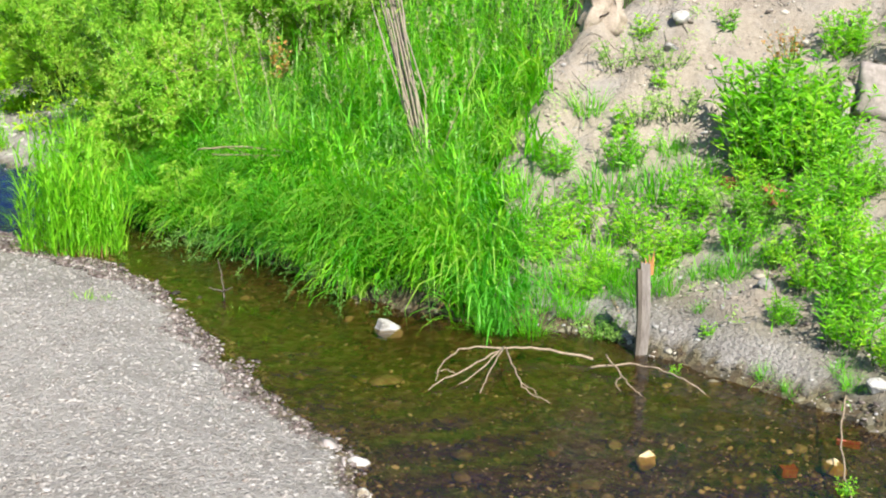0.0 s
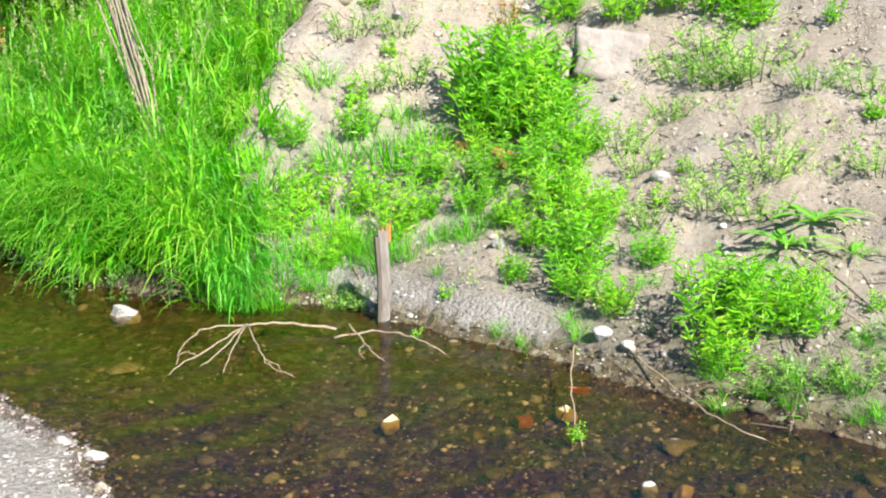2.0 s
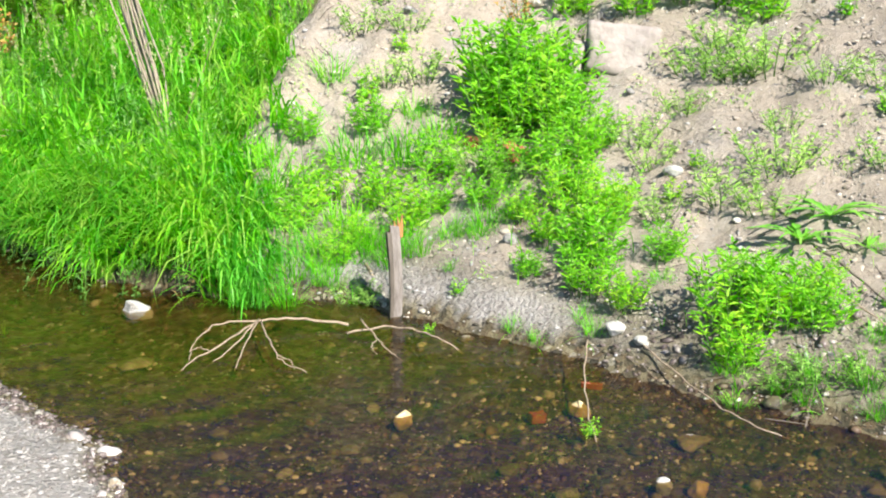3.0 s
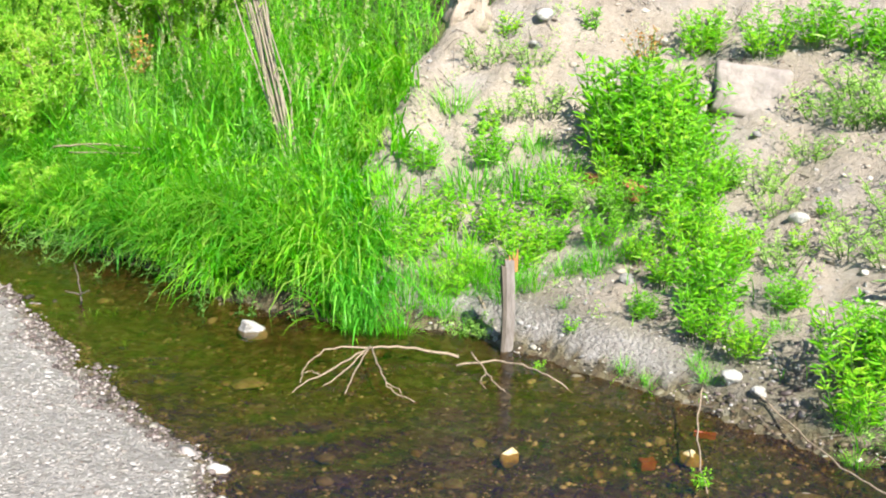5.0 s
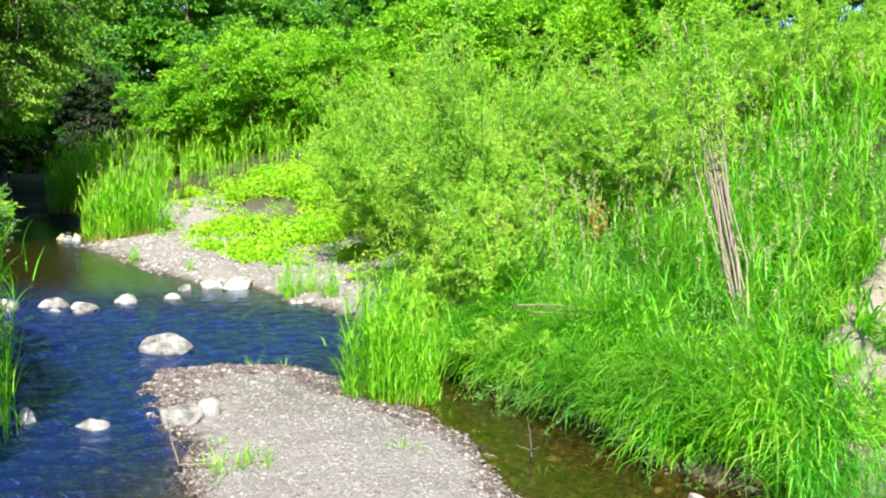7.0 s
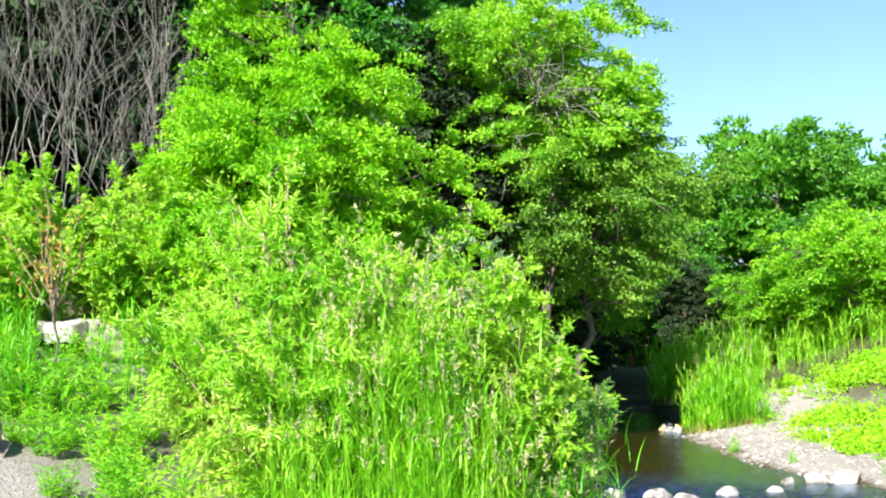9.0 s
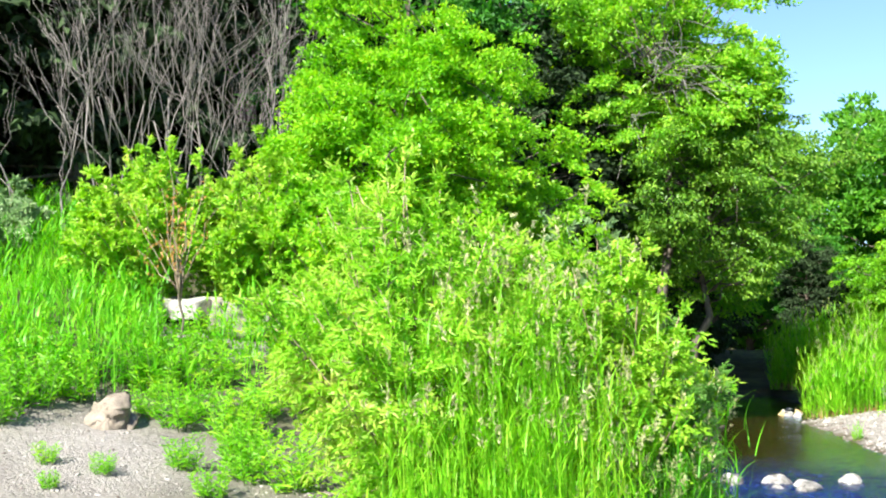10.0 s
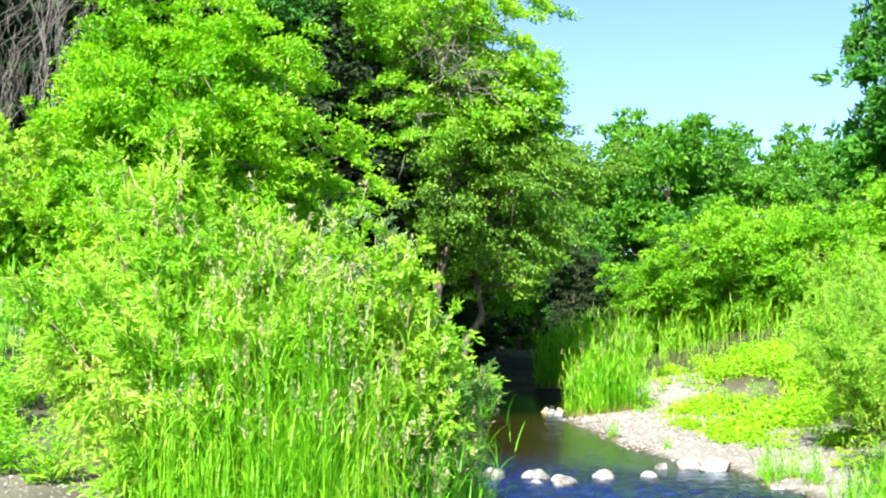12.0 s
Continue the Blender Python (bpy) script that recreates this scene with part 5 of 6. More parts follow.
plant(forb("orange_tipped_weed", 0.25, 0.3, 14, 0.05, 9, RUST, 36, 0.4), 2.72, 8.9, "yellow-orange leaf tips above a green shrub", 0.9, 0, z=float(height(2.72, 8.9)) + 0.78)
plant(shrub, 2.95, 8.6, "smaller bright green leafy shrub on the bare heap", 0.6, 200)
plant(shrub, 2.45, 9.0, "bushy dark green leafy shrub on the bare heap", 0.7, 100)
PLANT_ROW_A_1 = [(2.9, 8.3, 1), (2.85, 7.9, 0.95), (2.68, 7.5, 0.9), (2.75, 7.15, 0.95), (2.58, 6.85, 1), (2.5, 6.6, 0.8), (3.05, 8, 0.8), (2.95, 7.3, 0.7), (3.12, 5.72, 1.05), (3.35, 5.6, 0.95), (3, 5.5, 0.8), (3.5, 5.45, 0.7), (1.3, 8.95, 0.9), (1, 8.7, 0.95), (1.7, 8.8, 0.95), (1.95, 8.5, 0.9), (0.75, 8.9, 0.9), (1.45, 8.5, 0.9), (1.25, 9.85, 0.7)]
PLANT_ROW_B_1 = [(2.15, 7.95, 0.7), (2.35, 7.55, 0.6), (3.05, 6.6, 0.6), (1.9, 9.3, 0.6), (1.6, 8.1, 0.75), (2.2, 6.95, 0.45), (0.75, 8.45, 0.9), (1.15, 8.35, 0.8), (1.5, 9.2, 0.8), (2.05, 8.95, 0.8), (1.8, 8.2, 0.8), (2.3, 8.2, 0.7), (2.55, 7.9, 0.8), (2.75, 7.6, 0.7), (2.45, 7.25, 0.7), (0.6, 9.2, 0.8), (0.95, 9.3, 0.7), (2.1, 7.7, 0.6), (2.65, 6.3, 0.6)]
PLANT_ROW_C_1 = [(3.3, 5.9, 0.7), (3.6, 5.7, 0.6), (2.95, 8.7, 0.8), (2.52, 8.8, 1.4), (2.82, 8.95, 1.7), (2.72, 8.6, 1.2), (2.95, 8.75, 1.3), (2.6, 9.05, 1.8), (2.45, 8.6, 0.9), (2.9, 8.45, 1), (1.3, 8.05, 0.6), (1.05, 7.98, 0.6), (0.92, 7.85, 0.5), (1.2, 8.12, 0.6), (1.5, 7.85, 0.5), (3.9, 9.4, 1), (4.3, 9.2, 1), (4.7, 8.6, 1), (3.5, 9.9, 0.9)]
for i, (px, py, s) in enumerate(PLANT_ROW_A_1 + PLANT_ROW_B_1 + PLANT_ROW_C_1):
    if px < 2.2 and i % 2 == 0:
        plant(wispy, px, py, "wispy bright green grass tuft on the bank", s * 1.05, 53 * i, group="wispy grass on the bank")
    else:
        plant(lush, px, py, "leafy bright green weeds on the bank", s, 53 * i, group="weeds on the bank")
PLANT_ROW_A_2 = [(4, 8.3, 1.3), (4.43, 7.95, 1.3), (4.2, 8.1, 1), (3.95, 6.85, 1), (3.6, 6.9, 1), (3.75, 6.6, 0.9), (4.56, 6.45, 0.8), (2, 9.6, 1), (3.3, 7.9, 0.9), (1.6, 10.3, 0.9), (4.9, 7.2, 0.8), (4.6, 7.4, 0.7), (3.35, 7.6, 0.8), (2.4, 8, 0.8), (2.2, 8.3, 0.9)]
PLANT_ROW_B_2 = [(3.2, 9.4, 1), (5, 6.6, 0.8), (4.3, 8.5, 1.1), (3.75, 8, 0.7), (4.15, 7.2, 0.6), (3.15, 7, 0.7), (2, 10.1, 0.7), (1.7, 9.6, 0.8), (4.3, 5.6, 0.6), (1.1, 7.62, 0.6), (1.22, 7.5, 0.5), (3.3, 5.1, 0.7), (3.55, 5, 0.7), (3.1, 5.3, 0.6)]
for i, (px, py, s) in enumerate(PLANT_ROW_A_2 + PLANT_ROW_B_2):
    plant(thin, px, py, "sparse greyish-green weed on the bare heap", s, 71 * i, group="sparse weeds on the heap")
PLANT_ROW_A_3 = [(1.4, 7.75, 0.8), (1.6, 7.7, 0.8), (1.85, 7.75, 0.8), (1.2, 7.95, 0.8), (1.55, 7.95, 0.9), (2, 7.6, 0.6), (0.95, 8.15, 1), (0.7, 8, 1.1), (0.55, 8, 1.1), (2.3, 7.65, 0.7), (2.35, 7.9, 0.6), (2.42, 6.25, 0.5), (2, 6.6, 0.45), (2.1, 6.4, 0.4), (2.9, 5.25, 0.5), (3.2, 5.05, 0.5), (3.45, 4.8, 0.5), (3.7, 5.2, 0.6)]
PLANT_ROW_B_3 = [(3.4, 5.9, 0.5), (2.9, 6.35, 0.5), (4.1, 5.9, 0.4), (3.55, 4.72, 0.5), (0.62, 7.65, 0.9), (0.35, 7.75, 1.1), (1.75, 7.35, 0.4), (1.13, 7.6, 0.6), (1, 7.78, 0.7), (0.9, 7.95, 0.7), (3.3, 5.15, 0.6), (3.5, 4.95, 0.6), (3.15, 5.2, 0.5), (3.75, 4.9, 0.6), (2.95, 5.45, 0.6), (2.4, 6.4, 0.5), (3.85, 5.05, 0.7)]
for i, (px, py, s) in enumerate(PLANT_ROW_A_3 + PLANT_ROW_B_3):
    plant(fine, px, py, "tuft of green grass on the bank", s, 47 * i, group="grass tufts on the bank")
for i, (px, py, s) in enumerate([(1.85, 10.6, 1), (1.5, 9.5, 1.1), (2.9, 9.8, 1.2), (3.6, 10.0, 1.4), (4.5, 8.9, 1.6), (4.7, 8.8, 1.4), (5.1, 8.0, .8), (3.3, 7.1, .7), (3.55, 7.3, .6), (4.8, 6.9, .8), (1.5, 6.85, .4), (1.75, 7.1, .5), (3.9, 5.4, .6), (2.6, 10.4, .9), (1.9, 9.9, .8), (3.1, 8.9, .7)]):
    plant(low, px, py, "small green weed on the bare heap", s, 97 * i, group="small weeds on the heap")

plant(low, 1.97, 5.06, "small green sprig caught on a hanging stem", 0.45, 30, z=0.0)


def rosette(x, y, spread, n, seed, label):
    """A thistle: long toothed leaves lying out from one root."""
    rng = np.random.default_rng(seed)
    ob = thing("thistle", (x, y, float(height(x, y))), label, "weed", "thistles on the heap")
    sh = Shape()
    for i in range(n):
        a = 6.28 * i / n + rng.normal(0, 0.25)
        L, u = spread * rng.uniform(0.65, 1.1), np.linspace(0, 1, 9)
        d, s = np.array([np.cos(a), np.sin(a), 0]), np.array([-np.sin(a), np.cos(a), 0])
        rise = rng.uniform(0.25, 0.9)
        mid = d * (L * u)[:, None] + np.array([0, 0, 1]) * (L * (rise * u - 0.75 * rise * u ** 2) + 0.02)[:, None]
        w = 0.07 * L * np.sin(np.pi * np.clip(u * 0.9 + 0.08, 0, 1)) * np.where(np.arange(9) % 2 == 0, 0.55, 1.15)
        v = np.concatenate([mid - s * w[:, None] + np.array([0, 0, .25]) * w[:, None], mid, mid + s * w[:, None] + np.array([0, 0, .25]) * w[:, None]])
        j = np.arange(8)
        sh.put(v, np.concatenate([np.stack([j, j + 1, j + 10, j + 9], -1), np.stack([j + 9, j + 10, j + 19, j + 18], -1)]))
    part("leaf_rosette", sh, THISTLE, ob)


rosette(3.75, 6.15, 0.38, 15, 1, "dark green thistle with long toothed leaves on the heap")
rosette(4.0, 6.25, 0.36, 14, 2, "dark green thistle with long toothed leaves on the heap")
rosette(4.05, 5.9, 0.25, 9, 3, "smaller dark green thistle on the heap")

corner = reed_clump("grass_stalk_clump", 26, 0.8, 0.16, 0.012, 0.26, GRASS_COOL, 47, 0.0, False, 0.08)
for i, (px, py, s) in enumerate([(0.42, 7.7, .75), (0.6, 7.78, .6), (0.3, 7.68, .8), (0.35, 8.0, 1.0), (0.55, 8.1, 1.0), (0.2, 7.95, 1.0), (0.75, 8.1, .8), (0.5, 8.4, 1.0)]):
    plant(corner, px, py, "upright grass stalks at the corner of the bank", s, 71 * i, z=max(float(height(px, py)), -0.03), group="grass stalks at the corner of the bank")
rng = np.random.default_rng(97)
x, y, z, f, _ = scatter(rng, 2600, 0.5, 6.5, 4.6, 11.5, lambda x, y, z, f, l, b: (f > 0.35) * mound_share(x, y) * (wobble(x, y, 0.55, 41) > 0.05) * 0.38)
sh = Shape()
m = 9
p = np.stack([x, y, z], -1)[:, None] + rng.normal(0, 0.035, (len(x), m, 3)) * np.array([1, 1, 0]) + np.array([0, 0, 1]) * rng.uniform(0.0, 0.10, (len(x), m))[..., None]
leaves(sh, p.reshape(-1, 3), rng.normal(0, 0.8, (len(x) * m, 3)) + np.array([0, 0, 0.35]), rng.uniform(0.02, 0.06, len(x) * m), 0.012, rng)
tagged(part("seedling_cover", sh, FORB_GREY, None, "thin cover of greyish seedlings on the bare heap"), "", "weeds", "", "stuff")
x, y, z, f, _ = scatter(rng, 1900, 0.6, 6.5, 4.6, 11.2, lambda x, y, z, f, l, b: (f > 0.3) * mound_share(x, y) * (wobble(x, y, 0.7, 51) > 0.1) * 0.6)
sh = Shape()
for i in range(len(x)):
    a, r = rng.uniform(0, 3.14), rng.uniform(0.03, 0.13)
    d = np.array([np.cos(a), np.sin(a)]) * r
    ends = np.array([[x[i] - d[0], y[i] - d[1]], [x[i], y[i]], [x[i] + d[0], y[i] + d[1]]])
    tube(sh, np.column_stack([ends, height(ends[:, 0], ends[:, 1]) + rng.uniform(0.0, 0.03, 3)]), [0.004, 0.004, 0.002], 3)
tagged(part("twig_litter", sh, BARK, None, "dead twigs and roots strewn over the bare heap"), "", "litter", "", "stuff")

x, y, z, f, _ = scatter(rng, 420, 1.9, 4.6, 4.2, 7.4, lambda x, y, z, f, l, b: (f > -0.08) * (f < 0.75) * ramp(x, 1.9, 2.6) * 0.8)
sh = Shape()
for i in range(len(x)):
    a, r = rng.normal(-0.7, 0.7), rng.uniform(0.04, 0.2)
    d = np.array([np.cos(a), np.sin(a)]) * r
    ends = np.array([[x[i] - d[0], y[i] - d[1]], [x[i], y[i]], [x[i] + d[0], y[i] + d[1]]])
    tube(sh, np.column_stack([ends, np.maximum(height(ends[:, 0], ends[:, 1]), -0.03) + rng.uniform(0.0, 0.06, 3)]), [0.004, 0.003, 0.0015], 3)
tagged(part("root_litter", sh, BARK, None, "tangle of bare roots and dead stems along the muddy water's edge"), "", "litter", "", "stuff")
pl = scatter(rng, 900, 2.0, 4.6, 4.2, 7.4, lambda x, y, z, f, l, b: (f > 0.0) * (f < 0.9) * ramp(x, 1.9, 2.6) * (wobble(x, y, 0.4, 61) > -0.1) * 0.6)
grass("edge_grass", pl, (0.1, 0.4), (0.005, 0.012), GRASS, rng, "thin grass blades hanging over the muddy edge", 0.5, 1.3, 0.2, 4, -2.2)
x, y, z, f, _ = scatter(rng, 5000, 1.9, 4.6, 4.2, 7.4, lambda x, y, z, f, l, b: (f > -0.06) * (f < 0.8) * ramp(x, 1.9, 2.6) * 0.8)
many_stones("mud_gravel", x, y, z, rng.lognormal(-4.6, 0.55, len(x)), WET_PEBBLE, rng, "dark wet pebbles and clods at the muddy edge", "gravel")

# ---- bare willow stems with leaves above ----
rng = np.random.default_rng(77)
stems = thing("willow_clump", (-0.04, 10.0, float(height(-0.04, 10.0)) - 0.25), "leaning bundle of bare grey willow stems with leafy tops", "bush")
green = Shape()
for i in range(15):
    foot = np.array([rng.normal(0, 0.05), rng.normal(0, 0.05), -0.05])
    tip = np.array([-0.72 + rng.normal(0, 0.09), 0.4 + rng.normal(0, 0.1), rng.uniform(2.5, 3.7)])
    p = bent(foot, tip, 6, 0.008, rng)
    wood = Shape()
    tube(wood, p, np.linspace(rng.uniform(0.010, 0.02), 0.005, 6), 5)
    part("stem", wood, DRYWOOD, stems, "", True)
    if i % 2 == 0:
        m = 300
        s = rng.uniform(0.74, 1.08, m)
        c = np.stack([np.interp(s, np.linspace(0, 1, 6), p[:, j]) for j in range(3)], -1) + rng.normal(0, 0.13, (m, 3))
        leaves(green, c, rng.normal(0, 0.7, (m, 3)) + np.array([0, 0, .3]), rng.uniform(.05, .1, m), .016, rng)
part("foliage", green, WILLOW, stems, "", False, "stuff")
o = plant(forb("dead_weed", 0.45, 0.12, 6, 0.09, 22, RUST, 91, 0.3), -1.86, 12.7, "dead orange weed among green grass", 1.0, 0, z=float(height(-1.86, 12.7)) + 0.78)
for i, (px, py, tl, a) in enumerate([(-2.3, 11.6, 1.9, .35), (-1.9, 11.3, 1.6, .3), (0.35, 10.2, 1.2, -.5)]):
    z0 = float(height(px, py))
    stick("dry_stalk", [([(px + a, py, z0), (px + a * .5, py, z0 + tl * .5), (px, py, z0 + tl)], 0.008, 0.004)], "thin dry stalk standing in the grass", "stick")

# ---- willows behind the bank ----
for i, (px, py, tl, sp, n, mat) in enumerate([(-3.8, 14.8, 3.8, 1.9, 64, WILLOW), (-1.6, 14.9, 3.0, 1.8, 64, WILLOW), (-6.3, 18.5, 3.6, 1.7, 54, WILLOW_PALE), (0.4, 16.0, 2.4, 1.7, 54, WILLOW), (-2.9, 12.7, 1.9, 1.1, 34, WILLOW), (-3.6, 12.6, 1.3, 0.8, 24, WILLOW_PALE), (-1.75, 10.2, 0.6, 0.5, 18, WILLOW_PALE), (-2.6, 11.0, 0.6, 0.5, 18, WILLOW_PALE), (2.6, 17.5, 1.9, 1.6, 40, ALDER), (-6.4, 20.2, 2.6, 1.5, 36, WILLOW_PALE)]):
    bush("willow_bush", (px, py, float(height(px, py))), tl, sp, n, 0.075 if tl > 1 else 0.06, 1000 if tl > 1.4 else 480, mat, 300 + i, "fine-leaved grey-green willow bush on the bank", TWIG if i % 3 == 1 else STEM, 0.2, 0.12)

# ---- the gravel bar ----
reed = reed_clump("reed_clump", 150, 1.4, 0.33, 0.016, 0.34, REED, 41, 0.0, True, 0.10)
loose = reed_clump("loose_reed_tuft", 46, 0.95, 0.26, 0.015, 0.34, REED, 42, 0.0, True, 0.2)
sprig = tussock("grass_sprig", 26, 0.24, 0.08, 0.009, GRASS_PALE, 46, 0.85, 0.9)
plant(reed, -3.55, 10.0, "bright green reed clump at the tip of the gravel bar", 1.0, 0)
plant(reed, -3.2, 10.05, "bright green reed clump at the water's edge", 0.75, 120)
plant(sprig, -2.74, 8.16, "small grass tuft on the gravel bar", 0.8, 0)
plant(sprig, -2.6, 8.2, "small grass tuft on the gravel bar", 0.7, 70)
for i, (px, py, s) in enumerate([(-4.2, 8.0, .5), (-1.62, 8.2, .45), (-1.5, 8.3, .4), (-1.3, 7.6, .3), (-2.9, 9.75, .4), (-2.7, 9.65, .35), (-2.3, 9.9, .3), (-5.3, 10.95, .6), (-5.0, 11.1, .6)]):
    plant(sprig, px, py, "sparse grass tuft at the edge of the gravel bar", s * 1.9, 31 * i, z=max(float(height(px, py)), -0.04), group="grass tufts of the gravel bar")

for i, (px, py, s) in enumerate([(-3.75, 7.35, 1.9), (-3.95, 7.45, 1.5), (-3.55, 7.4, 1.5), (-3.8, 7.25, 1.3), (-3.65, 7.55, 1.4)]):
    plant(sprig, px, py, "sprawling grass tuft on the gravel bar", s, 51 * i, group="grass tufts of the gravel bar")

# ---- upstream shoal ----
rng = np.random.default_rng(61)
x, y, z, f, _ = scatter(rng, 6200, -16, -4.6, 15, 29, lambda x, y, z, f, l, b: ramp(f, 1.1, 2.6) * (f < 10) * (1 - 0.88 * gravel_dome(x, y)) * (0.05 + 0.95 * (wobble(x, y, 1.1, 17) < -0.12 + 0.6 * ramp(f, 3.5, 6.5))))
sh = Shape()
m = 30
tall = (0.16 + 0.42 * ramp(f, 1.5, 5.0)) * rng.uniform(0.45, 1.25, len(x))
u = rng.uniform(0.05, 1, (len(x), m))
p = np.stack([x, y, z], -1)[:, None] + rng.normal(0, 1, (len(x), m, 3)) * np.array([.11, .11, .0]) + np.array([0, 0, 1]) * (u * tall[:, None])[..., None]
leaves(sh, p.reshape(-1, 3), (rng.normal(0, 1, p.shape) * np.array([1, 1, .6])).reshape(-1, 3), rng.uniform(0.06, 0.16, len(x) * m), 0.05, rng)
tagged(part("butterbur_patch", sh, LIME, None, "low bright yellow-green leafy plants on the upstream shoal"), "", "weeds", "", "stuff")
pl = scatter(rng, 1500, -15, -4.6, 15, 27, lambda x, y, z, f, l, b: ramp(f, 0.8, 3) * (f < 9) * 0.5 * (1 - 0.9 * gravel_dome(x, y)))
stand("shoal_grass", pl, (0.2, 0.55), 0.016, 4, 0.28, LIME, "sparse bright grass on the upstream shoal", rng, 0.2)
tall_reed = reed_clump("tall_reed_clump", 150, 1.75, 0.55, 0.022, 0.42, REED, 43, 0.3, True, 0.15)
for i, (px, py, s) in enumerate([(-14.55, 22.6, 1.0), (-14.4, 23.1, 1.15), (-14.1, 23.6, 1.05), (-19.7, 28.8, 1.15), (-19.2, 29.2, 1.25), (-18.7, 29.4, 1.3), (-20.6, 30.2, 1.1), (-18.2, 30.4, 1.2)]):
    plant(tall_reed, px, py, "tall reed clump with dry foot beside the stream", s, 77 * i, group="reeds upstream")
for i, (px, py, s) in enumerate([(-7.05, 15.9, .85), (-6.8, 16.1, .7), (-11.9, 19.4, .5), (-6.3, 15.7, .8), (-9.9, 18.0, .35)]):
    plant(loose, px, py, "reed tuft with dry foot on the upstream shoal", s, 57 * i, group="reed tufts on the shoal")
pl = scatter(rng, 9000, -30, -3, 19, 46, lambda x, y, z, f, l, b: np.where(y < 31, (f > 6.9 + 0.7 * wobble(x, y, 1.5, 3)), f > 2.5) * (x < -3.5 - (y < 22) * 2) * 0.8)
stand("upstream_grass", pl, (0.9, 1.6), 0.03, 4, 0.5, REED, "tall green grass beyond the shoal", rng, 0.14)

# ---- near bank: bushes, tall grass, meadow ----
rng = np.random.default_rng(71)
bush("willow_bush", (-7.2, 5.35, float(height(-7.2, 5.35))), 2.75, 1.3, 95, 0.085, 900, WILLOW_PALE, 401, "pale green willow bush with silvery leaf backs", TWIG, 0.22, 0.1)
bush("willow_bush", (-7.6, 6.2, float(height(-7.6, 6.2))), 2.45, 1.1, 60, 0.08, 900, WILLOW_PALE, 402, "pale green willow bush with silvery leaf backs", TWIG, 0.22, 0.1)
bush("leafy_bush", (-6.65, 7.15, float(height(-6.65, 7.15))), 2.8, 1.15, 46, 0.075, 700, LEAF_PALE, 403, "broad-leaved light green bush leaning over the stream", TWIG, 0.42, 0.2)
bush("leafy_bush", (-8.2, 9.2, float(height(-8.2, 9.2))), 1.9, 0.9, 36, 0.09, 460, FORB, 412, "light green leafy bush at the edge of the stream", TWIG, 0.42, 0.1)
bush("willow_bush", (-6.6, 7.2, float(height(-6.6, 7.2))), 2.2, 0.95, 50, 0.07, 600, SHOOT, 404, "fine-leaved willow bush overhanging the stream", TWIG, 0.2, 0.05)
canary = reed_clump("canary_grass", 120, 1.75, 0.45, 0.009, 0.22, REED, 45, 0.2, False, 0.07, 5)
shade_grass = reed_clump("bank_reed", 60, 1.3, 0.36, 0.010, 0.30, GRASS_DEEP, 48, 0.3, False, 0.13, 5)
for i in range(15):
    u = i / 14
    px, py = -6.35 + 0.5 * u + rng.normal(0, .15), 5.0 + 1.75 * u + rng.normal(0, .15)
    if i < 8:
        plant(canary, px, py, "tall bright grass with pale seed heads before the bush", rng.uniform(1.05, 1.26), 57 * i, group="tall grass before the bush")
    else:
        plant(shade_grass, px, py, "deep green grass with seed heads beside the stream", rng.uniform(0.95, 1.2), 57 * i, group="grass overhanging the stream")
for i, (px, py, s) in enumerate([(-6.3, 7.5, 1.15), (-6.45, 7.7, 1.1), (-6.2, 7.1, 1.2), (-6.7, 7.9, .7), (-7.2, 8.6, .7), (-6.9, 8.2, .7)]):
    plant(shade_grass, px, py, "grass with seed heads overhanging the stream", s * 1.25, 33 * i, group="grass overhanging the stream")
pl = scatter(rng, 10500, -24, -10, 0, 13, lambda x, y, z, f, l, b: (l > 1) * (np.hypot((x + 10.6) / 1.9, (y - 4.2) / 1.5) > 1.1) * ramp(-x - 0.2 * y, 10.5, 12.0) * ((np.abs(x * 0.433 + y * 0.901) > 0.4) | (x > -12.6)) * 0.9)
stand("meadow_grass", pl, (0.6, 1.15), 0.024, 3, 0.42, GRASS_DEEP, "tall deep green meadow grass on the near bank", rng, 0.14)
PLANT_ROW_A_4 = [(-12.6, 4.6, 1.3), (-12.4, 4.1, 1.4), (-12, 3.6, 1.3), (-11.5, 5.4, 1.1), (-12.6, 5.6, 1.3), (-11.2, 6, 1.2), (-12.4, 3.2, 1.4), (-10.6, 5.6, 1), (-10, 5.4, 1.2), (-9.6, 4.8, 0.8), (-9.4, 5.6, 1.3), (-13.3, 4.9, 1.4), (-10.4, 4.1, 0.5), (-10.8, 3.7, 0.5), (-10.2, 3.5, 0.4), (-11.8, 7.2, 1.4)]
PLANT_ROW_B_4 = [(-12.78, 5.8, 1.5), (-11.78, 5.69, 1.2), (-11.09, 5.81, 1.3), (-14.15, 6.27, 1.5), (-12.63, 6.48, 1.4), (-10.37, 5.63, 1.1), (-12.92, 5.5, 1.3), (-14.09, 7.06, 1.4), (-11.64, 6.47, 1.3), (-10.42, 4.9, 0.8), (-11.9, 5.2, 0.9), (-13.1, 4.3, 1.5), (-13.2, 4.9, 1.2), (-12.6, 3.7, 1.4), (-14.2, 4.6, 1.5)]
for i, (px, py, s) in enumerate(PLANT_ROW_A_4 + PLANT_ROW_B_4):
    plant(lush, px, py, "leafy green weeds on the near bank", s, 41 * i, group="weeds on the near bank")
